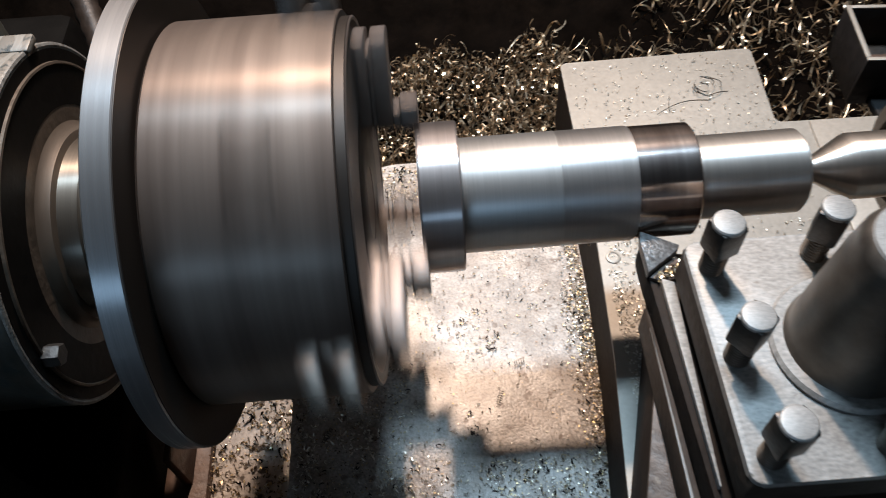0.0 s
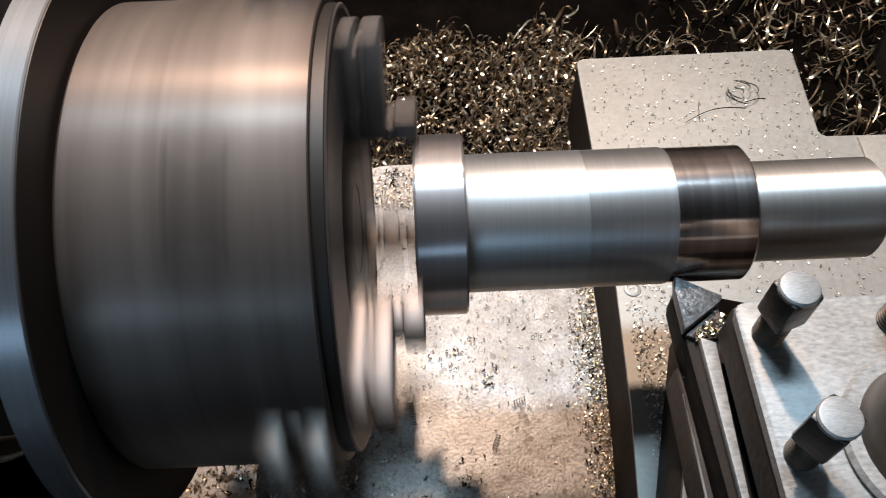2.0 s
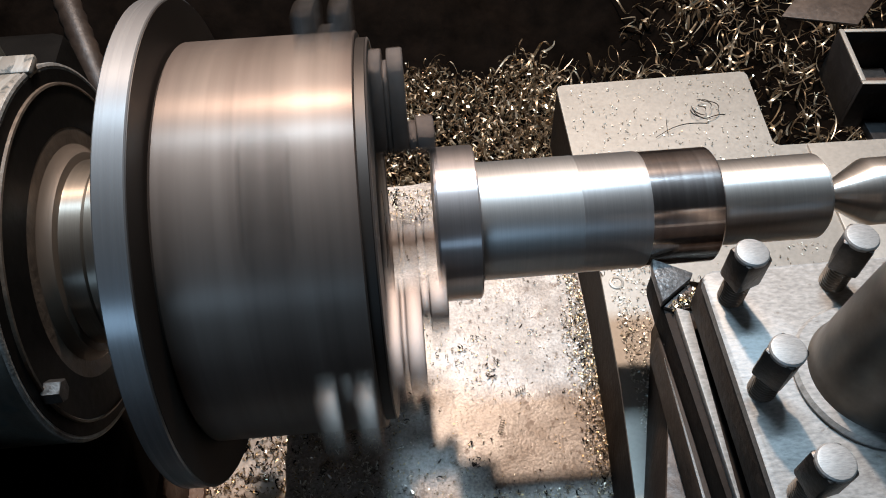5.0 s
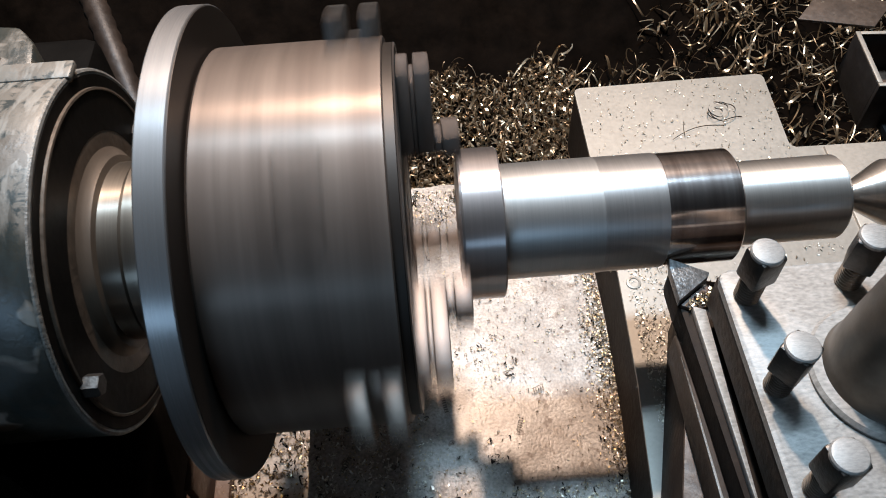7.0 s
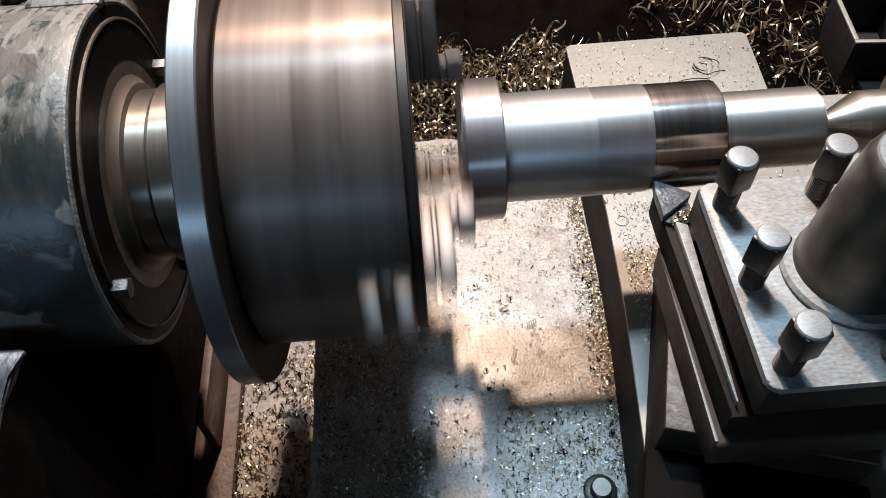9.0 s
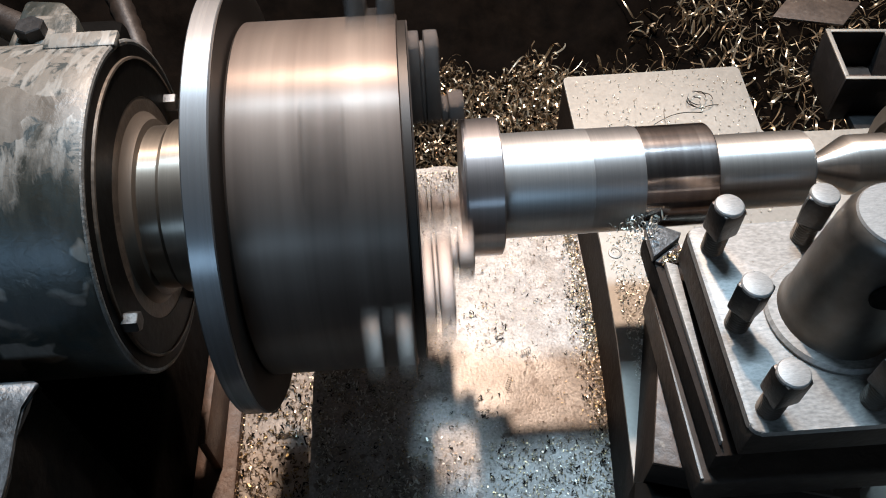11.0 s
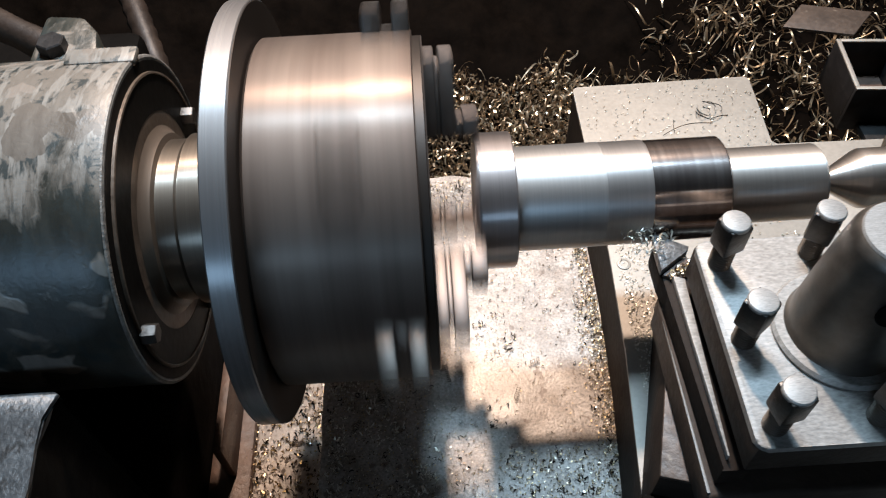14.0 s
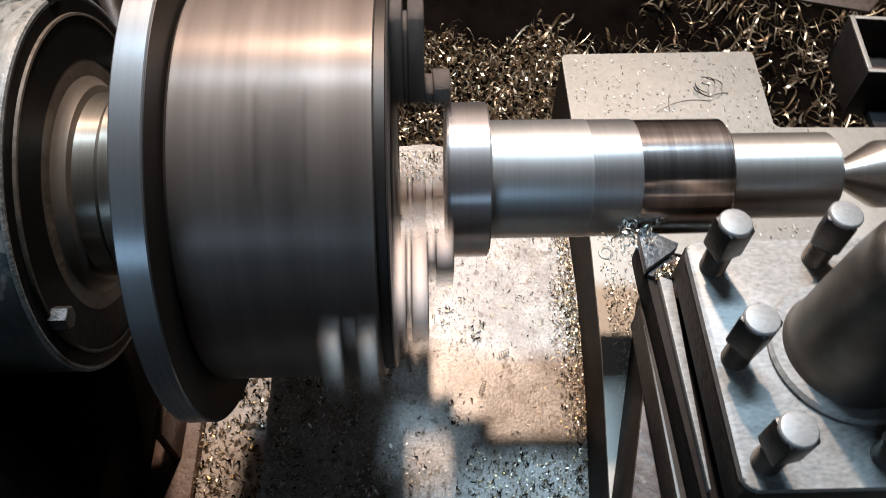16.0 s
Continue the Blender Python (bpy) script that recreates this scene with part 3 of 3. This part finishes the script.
def rounded(points, r, steps=4):
    out = []
    for i, p in enumerate(points):
        a, b = Vector(points[i - 1]), Vector(points[(i + 1) % len(points)])
        p = Vector(p)
        u, v = (a - p).normalized(), (b - p).normalized()
        q = min(r, 0.4 * (a - p).length, 0.4 * (b - p).length)
        for k in range(steps + 1):
            f = k / steps
            c = (p + u * q) * (1 - f) ** 2 + p * 2 * f * (1 - f) + (p + v * q) * f ** 2
            out.append((c.x, c.y))
    return out


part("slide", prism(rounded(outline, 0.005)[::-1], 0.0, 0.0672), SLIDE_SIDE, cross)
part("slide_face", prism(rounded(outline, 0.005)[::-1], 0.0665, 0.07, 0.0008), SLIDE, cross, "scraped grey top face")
part("gib_plate", prism([(0.176, 0.2305), (0.31, 0.2285), (0.31, 0.05), (0.170, 0.05)][::-1], 0.066, 0.0725, 0.001), SLIDE, cross)
part("screw_hole", turned([(-0.001, 0.0), (-0.001, 0.0012), (0.0006, 0.0012), (0.0006, 0.0035), (0.0012, 0.0038), (0.0009, 0.0052), (0.0002, 0.0056)], 28, "Z", m=Matrix.Translation((-0.0075, 0.1115, 0.0700))), SLIDE, cross, "plugged oil hole with a raised ring")

compound = fed(thing("compound_slide", "dark oily compound slide under the tool post", "compound slide"))
part("swivel_base", turned([(0.0715, 0.0), (0.0715, 0.060), (0.096, 0.060), (0.099, 0.057), (0.099, 0)], 64, "Z", m=Matrix.Translation((0.070, -0.045, 0))), SLIDE_SIDE, compound)
swing = pose(-0.0128, -0.003, 0, 0, 0, -15.6)
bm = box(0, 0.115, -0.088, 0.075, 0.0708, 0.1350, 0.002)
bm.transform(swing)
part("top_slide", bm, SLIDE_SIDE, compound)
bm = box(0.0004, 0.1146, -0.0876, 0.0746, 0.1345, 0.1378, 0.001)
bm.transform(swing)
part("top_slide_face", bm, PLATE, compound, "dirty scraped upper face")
# oily, and blacker still for the tool post's shadow put into its colour
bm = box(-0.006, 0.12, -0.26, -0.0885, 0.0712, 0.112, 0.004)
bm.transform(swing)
part("screw_housing", bm, SHADE_BLACK, compound)
part("riser", box(0.014, 0.098, -0.085, 0.005, 0.1375, 0.1392), SLIDE_SIDE, compound)
part("clamp_stud", turned([(0.05, 0.0), (0.05, 0.0032), (0.105, 0.0032), (0.105, 0)], 16, "Z", m=Matrix.Translation((-0.013, -0.128, 0))), BOLT, compound, "threaded clamp stud")
part("clamp_nut", hexagon(0.0075, 0.008, Matrix.Translation((-0.013, -0.128, 0.072))), BOLT, compound)

post = fed(thing("tool_post", "four-way steel tool post with square headed clamp bolts", "tool post"))
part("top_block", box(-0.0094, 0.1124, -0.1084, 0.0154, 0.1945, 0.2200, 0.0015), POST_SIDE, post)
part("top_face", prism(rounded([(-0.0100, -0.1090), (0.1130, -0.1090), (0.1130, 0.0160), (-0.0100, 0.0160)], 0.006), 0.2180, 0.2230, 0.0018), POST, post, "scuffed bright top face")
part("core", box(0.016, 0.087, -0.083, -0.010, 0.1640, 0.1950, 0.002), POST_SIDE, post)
part("base_block", box(-0.0208, 0.1160, -0.1115, 0.0150, 0.1390, 0.1648, 0.0030, 3), POST_SIDE, post, "dark brown base plate of the post")
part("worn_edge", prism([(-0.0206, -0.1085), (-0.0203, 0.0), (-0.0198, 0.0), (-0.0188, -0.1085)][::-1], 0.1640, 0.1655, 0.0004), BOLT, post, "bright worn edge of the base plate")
part("hub_washer", turned([(0.2225, 0.0), (0.2225, 0.0355), (0.2250, 0.0360), (0.2270, 0.0345), (0.2270, 0)], 64, "Z", m=Matrix.Translation((0.0515, -0.047, 0))), POST, post)


def hub_mesh():
    bm = turned([(0.2265, 0.0), (0.2265, 0.0300), (0.2285, 0.0288), (0.232, 0.0282), (0.255, 0.0268), (0.285, 0.0244), (0.298, 0.0228), (0.3025, 0.0212), (0.3045, 0.0185), (0.3048, 0.0)], 64, "Z", m=Matrix.Translation((0.0515, -0.047, 0)))
    return bm


part("hub", hub_mesh(), HUB, post, "greasy steel clamping hub")
part("hub_top", turned([(0.3040, 0.0), (0.3040, 0.0195), (0.3052, 0.0188), (0.3056, 0.0)], 48, "Z", m=Matrix.Translation((0.0515, -0.047, 0))), BOLT, post, "brushed bright top of the hub")
# a disc on the hub; its black paints in the dark of the socket
hole = turned([(-0.0003, 0.0), (-0.0003, 0.0092), (0.0010, 0.0092), (0.0016, 0.0084), (0.0016, 0.0)], 32, "Z", m=Matrix.Translation((0.0515, -0.047, 0.277)) @ pose(0, 0, 0, 0, 0, -8) @ pose(0, -0.0250, 0, 90, 0, 0))
part("handle_hole", hole, SHADE_BLACK, post, "socket for the clamp handle, drawn as a black disc")


def square_bolt(parent, x, y, turn, raise_by=0.0):
    m = Matrix.Translation((x, y, 0.2225 + raise_by)) @ pose(0, 0, 0, 0, 0, turn)
    prof = [(-0.004 - raise_by, 0.0), (-0.004 - raise_by, 0.0052)]
    for i in range(11):
        z = -0.003 + i * 0.0019
        prof += [(z, 0.0053), (z + 0.0007, 0.0063), (z + 0.0012, 0.0063)]
    prof += [(0.0185, 0.0053), (0.0185, 0)]
    thread = part("clamp_bolt", turned(prof, 20, "Z", m=m), HUB, parent, "threaded clamp bolt")
    # head of dark steel, with the shade on its sides put into the colour
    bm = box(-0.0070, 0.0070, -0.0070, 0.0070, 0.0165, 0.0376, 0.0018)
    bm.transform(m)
    part("square_head", bm, BOLT_SIDE, thread, "dark square bolt head")
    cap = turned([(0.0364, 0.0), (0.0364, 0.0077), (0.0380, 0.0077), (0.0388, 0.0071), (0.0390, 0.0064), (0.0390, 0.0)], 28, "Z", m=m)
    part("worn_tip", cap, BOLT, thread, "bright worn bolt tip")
    return thread


for x, y, turn in ((0.0000, 0.0, 20), (-0.0008, -0.0495, 38), (0.0008, -0.0975, 12), (0.0518, 0.0037, 55), (0.0524, -0.0965, 25), (0.1035, 0.002, 10), (0.1035, -0.048, 30), (0.1035, -0.0965, 40)):
    square_bolt(post, x, y, turn)

tool = fed(thing("cutting_tool", "brazed carbide turning tool clamped in the tool post", "cutting tool"))
shank = [(-0.0160, -0.104), (-0.0178, 0.0080), (-0.0206, 0.0201), (-0.0208, 0.0400), (-0.0196, 0.0455), (-0.0005, 0.0355), (-0.0010, 0.016), (-0.0010, -0.104)]
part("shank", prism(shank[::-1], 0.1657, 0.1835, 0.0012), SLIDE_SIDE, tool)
part("carbide_tip", prism([(-0.0211, 0.0205), (-0.0212, 0.0420), (-0.0200, 0.0490), (0.0000, 0.0375), (-0.0015, 0.0345)][::-1], 0.1840, 0.1902, 0.0006), CARBIDE, tool, "grey carbide tip")
part("chip_breaker", prism([(-0.0200, 0.0200), (-0.0020, 0.0335), (0.0005, 0.0190), (-0.0130, 0.0165)][::-1], 0.1832, 0.1862, 0.0008), RUST, tool, "brown pocket behind the tip")
part("packing_strip", prism([(-0.0127, -0.098), (-0.0145, 0.0172), (-0.0080, 0.0142), (-0.0118, -0.098)][::-1], 0.1838, 0.1890, 0.0003), POST, tool, "bright steel packing strip")


# ---- swarf and chips ----
def ribbon(bm, p, heading, coil, pitch, turns, width, rng, steps):
    """One curled ribbon of swarf as a thin strip with a ridge."""
    ax = Vector((math.cos(heading), math.sin(heading), rng.uniform(-0.15, 0.25))).normalized()
    u = ax.cross(Vector((0.1, 0.2, 1))).normalized()
    v = ax.cross(u)
    bend = rng.uniform(-1.5, 1.5)
    flat = rng.uniform(0.35, 1.0)
    last = None
    ph = rng.uniform(0, 6.28)
    for i in range(steps + 1):
        f = i / steps
        a = ph + turns * 6.283 * f
        d = Matrix.Rotation(bend * f, 3, "Z") @ ax
        c = Vector(p) + d * (pitch * turns * f) + (u * math.cos(a) * flat + v * math.sin(a)) * coil * (1 + 0.3 * math.sin(3 * f + ph))
        w = d * width * (0.4 + 0.6 * math.sin(math.pi * min(1, f + 0.12)))
        pair = (bm.verts.new(c - w / 2), bm.verts.new(c + w / 2))
        if last:
            bm.faces.new((last[0], last[1], pair[1], pair[0]))
        last = pair


def swarf_heap(name, label, count, place, coil, pitch, turns, width, steps, seed, mat):
    rng = random.Random(seed)
    bm = bmesh.new()
    for _ in range(count):
        p = place(rng)
        ribbon(bm, p, rng.uniform(0, 6.28), rng.uniform(*coil), rng.uniform(*pitch), rng.uniform(*turns), rng.uniform(*width), rng, steps)
    return solid(name, bm, mat, label, "swarf", kind="stuff")


def heap_z(x, y):
    h = 0.035 * noise.fractal(Vector((x * 5, y * 5, 1.7)), 1.0, 2.0, 5)
    rise = max(0.0, y - 0.78) * 0.55 + max(0.0, -x - 0.05) * max(0.0, y - 0.5) * 0.5
    return -0.34 + h + rise


def right_heap(rng):
    while True:
        x, y = rng.uniform(0.03, 0.95), rng.uniform(0.40, 1.25)
        if y < 0.77 + 0.52 * max(0, x - 0.09) + 0.05 * noise.noise(Vector((x * 9, 0, 0))):
            return x, y, heap_z(x, y) + rng.random() ** 2 * 0.05 + 0.008


def left_heap(rng):
    while True:
        x, y = rng.uniform(-0.34, 0.10), rng.uniform(0.33, 0.82)
        if y < 0.765 + 0.10 * x + 0.04 * noise.noise(Vector((x * 12, 5, 0))):
            return x, y, heap_z(x, y) + rng.random() ** 2 * 0.04 + 0.006


swarf_heap("long_swarf", "long bright curled steel swarf in the tray", 2800, right_heap, (0.005, 0.016), (0.02, 0.07), (0.3, 1.2), (0.0018, 0.0055), 14, 5, SWARF)
swarf_heap("short_swarf", "dense short golden steel curls in the tray", 5200, left_heap, (0.003, 0.009), (0.006, 0.026), (0.5, 1.6), (0.002, 0.005), 9, 6, SWARF)


def chips(name, label, count, place, size, seed, mat=CHIP, curl=0.5):
    rng = random.Random(seed)
    bm = bmesh.new()
    for _ in range(count):
        x, y, z = place(rng)
        s = rng.uniform(*size)
        if rng.random() < curl:
            ribbon(bm, (x, y, z + s * 0.35), rng.uniform(0, 6.28), s * 0.5, s * 0.9, rng.uniform(0.4, 1.3), s * 0.35, rng, 6)
        else:
            a, h = rng.uniform(0, 6.28), s * 0.25
            q = [bm.verts.new((x + s * 0.5 * math.cos(a + k * 1.57) * (1 if k % 2 else 0.5), y + s * 0.5 * math.sin(a + k * 1.57) * (1 if k % 2 else 0.5), z + h * rng.uniform(0.2, 1.2))) for k in range(4)]
            bm.faces.new(q)
    return fed(solid(name, bm, mat, label, "metal chips", kind="stuff"))


def on_saddle(rng):
    while True:
        x, y = rng.uniform(-0.253, -0.016), rng.uniform(-0.12, 0.275)
        d = 0.12 + 1.3 * max(0, noise.noise(Vector((x * 18, y * 18, 4))) - 0.05) + 4.2 * max(0, 1 - abs(x + 0.024) / 0.02) * (y < 0.13) + (1.5 if y < -0.01 and x > -0.12 else 0) + (0.7 if x < -0.17 and y < 0.06 else 0) + (2.0 if y > 0.235 else 0)
        if rng.random() * 2.2 < d:
            return x, y, 0.0


def on_slide(rng):
    while True:
        x, y = rng.uniform(-0.045, 0.155), rng.uniform(-0.22, 0.318)
        d = 0.22 + 1.2 * (y < 0.13) * (x < 0.02) + 3.2 * (y < 0.085) * (x < 0.005)
        if rng.random() * 3.0 < d and (x > -0.014 or y > 0.13) and x > -0.012 + min(0, y - 0.12) * 0.075:
            return x, y, 0.0705


chips("saddle_chips", "small golden and dark steel chips on the saddle", 10000, on_saddle, (0.0006, 0.0026), 11)
chips("slide_chips", "small pale steel chips on the cross slide", 4600, on_slide, (0.0007, 0.0029), 12, FLAKE)
chips("dark_curls", "dark curled steel chips on the saddle", 480, on_saddle, (0.0016, 0.004), 13, COVER, 1.0)


def on_clusters(rng):
    k = rng.randrange(85)
    own = random.Random(900 + k)
    x, y, z = on_saddle(own)
    return x + rng.gauss(0, 0.0022), y + rng.gauss(0, 0.0022), z + abs(rng.gauss(0, 0.0008))


chips("curl_clusters", "small tangled clusters of dark steel curls on the saddle", 520, on_clusters, (0.0012, 0.0034), 14, COVER, 1.0)


def on_tip_pocket(rng):
    f, g = rng.random(), rng.random()
    return -0.0150 + 0.0150 * f + rng.gauss(0, 0.001), 0.0190 + 0.0130 * f * g + rng.gauss(0, 0.001), 0.1862


chips("pocket_chips", "brown and golden chips caught behind the tool tip", 130, on_tip_pocket, (0.0010, 0.0034), 18, CHIP, 0.8)


def at_post_foot(rng):
    return 0.030 + rng.gauss(0, 0.014), 0.0225 + abs(rng.gauss(0, 0.004)), 0.138


chips("foot_chips", "golden chips heaped before the tool post", 160, at_post_foot, (0.0014, 0.0040), 19, FLAKE, 0.5)


chips("bright_flecks", "tiny bright steel flecks on the saddle", 2400, on_saddle, (0.0005, 0.0015), 15, FLAKE)


def along_slide(rng):
    y = rng.uniform(-0.02, 0.20)
    return -0.0185 - abs(rng.gauss(0, 0.0075)) + 0.02 * min(0, y), y, abs(rng.gauss(0, 0.0010))


chips("slide_foot_chips", "golden and dark chips heaped along the foot of the cross slide", 1500, along_slide, (0.0009, 0.0030), 20)


def on_saddle_end(rng):
    while True:
        x, y = rng.uniform(-0.252, -0.165), rng.uniform(-0.13, 0.07)
        if rng.random() < 0.35 + noise.noise(Vector((x * 30, y * 30, 2))):
            return x, y, 0.0006


chips("pale_curls", "pale curled steel chips at the chuck end of the saddle", 700, on_saddle_end, (0.002, 0.0048), 16, FLAKE, 1.0)


def spring_chips():
    """A few long helical chips, each a fine coil."""
    rng = random.Random(4)
    for x, y, a, n in ((-0.152, 0.052, 100, 9), (-0.205, 0.034, 115, 10), (-0.232, 0.012, 60, 7), (-0.085, 0.065, 20, 5), (-0.100, 0.033, 70, 6), (-0.178, 0.066, 130, 8)):
        bm = bmesh.new()
        d = Vector((math.cos(radians(a)), math.sin(radians(a)), 0))
        side = Vector((-d.y, d.x, 0))
        last = None
        for i in range(n * 10 + 1):
            f = i / 10
            c = Vector((x, y, 0.0022)) + d * f * 0.0019 + (side * math.cos(6.283 * f) + Vector((0, 0, 1)) * math.sin(6.283 * f)) * 0.0017
            pair = (bm.verts.new(c - d * 0.0003), bm.verts.new(c + d * 0.0003))
            if last:
                bm.faces.new((last[0], last[1], pair[1], pair[0]))
            last = pair
        fed(solid("spring_chip", bm, HUB, "dark helical steel chip lying on the saddle", "chip", "helical chips"))


spring_chips()


def curl_on_slide():
    rng = random.Random(3)
    bm = bmesh.new()
    for r, cx, cy in ((0.0085, 0.101, 0.280), (0.0065, 0.097, 0.276), (0.011, 0.104, 0.277)):
        last = None
        for i in range(29):
            a = i / 28 * 5.6 + r * 300
            rr = r * (1 + 0.12 * math.sin(2 * a))
            c = Vector((cx + rr * math.cos(a), cy + rr * math.sin(a), 0.0715 + 0.003 * abs(math.sin(a * 1.3))))
            pair = (bm.verts.new(c), bm.verts.new(c + Vector((0.0004, 0, 0.0009))))
            if last:
                bm.faces.new((last[0], last[1], pair[1], pair[0]))
            last = pair
    for x0, y0, x1, y1, b in ((0.070, 0.272, 0.066, 0.252, 0.004), (0.055, 0.250, 0.102, 0.262, 0.006), (0.104, 0.268, 0.12, 0.271, 0.001)):
        last = None
        for i in range(13):
            f = i / 12
            c = Vector((x0 + (x1 - x0) * f, y0 + (y1 - y0) * f + b * math.sin(f * 3.14), 0.0712))
            pair = (bm.verts.new(c), bm.verts.new(c + Vector((0.0003, 0.0003, 0.0009))))
            if last:
                bm.faces.new((last[0], last[1], pair[1], pair[0]))
            last = pair
    return fed(solid("swarf_tangle", bm, BOLT_SIDE, "dark thin tangle of swarf on the cross slide", "swarf"))


curl_on_slide()


def on_bed(rng):
    return rng.uniform(-0.365, -0.20), rng.uniform(-0.1, 0.13), -0.119


ob = chips("bed_chips", "brown and golden chips on the lathe bed", 3000, on_bed, (0.001, 0.006), 21, CHIP, 0.9)
CARRIAGE.remove(ob)
ob = chips("bed_curls", "dark brown curled chips on the lathe bed", 220, on_bed, (0.003, 0.0075), 22, COVER, 1.0)
CARRIAGE.remove(ob)

nest = solid("chip_nest", bmesh.new(), FLAKE, "loose nest of fresh bluish chips at the tool tip", "swarf")


def nest_mesh():
    rng = random.Random(8)
    bm = bmesh.new()
    for _ in range(60):
        p = Vector((rng.gauss(0, 0.006), rng.gauss(0, 0.0045), rng.gauss(0, 0.0025)))
        ribbon(bm, p, rng.uniform(0, 6.28), rng.uniform(0.0012, 0.003), rng.uniform(0.002, 0.006), rng.uniform(0.4, 1.6), rng.uniform(0.0006, 0.0014), rng, 8)
    return bm


bm = nest_mesh()
bm.to_mesh(nest.data)
bm.free()

# ---- loose things at the tailstock end ----
bin_ = fed(thing("steel_box", "open square steel box with a worn bright rim", "steel box"))


def box_wall(name, a, b, inner, z0, z1, mat, label=""):
    """An upright sheet from a to b, its thickness towards inner."""
    a, b, c = Vector(a), Vector(b), Vector(inner)
    d = (b - a).normalized()
    n = Vector((-d.y, d.x))
    if n.dot(c - a) < 0:
        n = -n
    n *= 0.0042
    quad = [a, b, b + n, a + n]
    return part(name, prism([(q.x, q.y) for q in quad], z0, z1, 0.0006), mat, bin_, label)


BOX = [(0.2455, 0.2905), (0.2525, 0.3640), (0.3130, 0.3585), (0.3060, 0.2850)]
for k in range(4):
    a, b = Vector(BOX[k]), Vector(BOX[(k + 1) % 4])
    d = (b - a).normalized() * 0.0043
    box_wall("wall", a + d, b, (0.279, 0.325), 0.024, 0.0745, DARK_IRON)
    box_wall("rim", a + d, b, (0.279, 0.325), 0.0747, 0.0765, SLIDE, "worn grey rim")
part("bottom", prism([(0.2505, 0.2950), (0.2570, 0.3590), (0.3080, 0.3540), (0.3015, 0.2895)][::-1], 0.0245, 0.034), RUST, bin_)
part("bracket", box(0.262, 0.300, 0.2335, 0.2900, 0.026, 0.034, 0.001), DARK_IRON, bin_, "flat bracket to the cross slide")
plate = prism([(0.2040, 0.3830), (0.2690, 0.3640), (0.3000, 0.3980), (0.2340, 0.4170)], 0.0772, 0.0802, 0.0006)
fed(solid("rusty_plate", plate, PLATE, "rusty flat steel plate lying on the box rim", "steel plate"))

# ---- rusty guard strip beside the bed ----
solid("guard_strip", box(-0.3665, -0.3585, 0.030, 0.125, -0.113, -0.056, 0.0012), RUST, "rusty brown sheet steel guard strip", "guard strip")


# ---- what moves ----
def motions():
    spin = [(f / 30, pose(0, AY, AZ, PHASE + SPIN * f, 0, 0)) for f in range(481)]
    walk(chuck, spin)
    walk(work, spin)
    walk(skin, [(f / 30, pose(-FEED * (f / 30 - 7), AY, AZ, PHASE + SPIN * f, 0, 0)) for f in range(481)])
    feed = [(t, pose(-FEED * (t - 7), 0, 0)) for t in range(17)]
    for ob in CARRIAGE:
        walk(ob, feed)
    # the nest gathers behind the work and climbs to the tool tip once the cut throws chips
    low, high = (-0.024, 0.085, 0.150), (-0.024, 0.0455, 0.1915)
    rows = []
    for k in range(33):
        t = k / 2
        f = min(1, max(0, (t - 9.4) / 1.6))
        f = f * f * (3 - 2 * f)
        x, y, z = (a + (b - a) * f for a, b in zip(low, high))
        rows.append((t, pose(x - FEED * (t - 7), y - 0.022 * math.sin(math.pi * f), z, 9 * math.sin(2.1 * t), 7 * math.sin(3.3 * t), 14 * math.sin(1.7 * t))))
    walk(nest, rows)


motions()
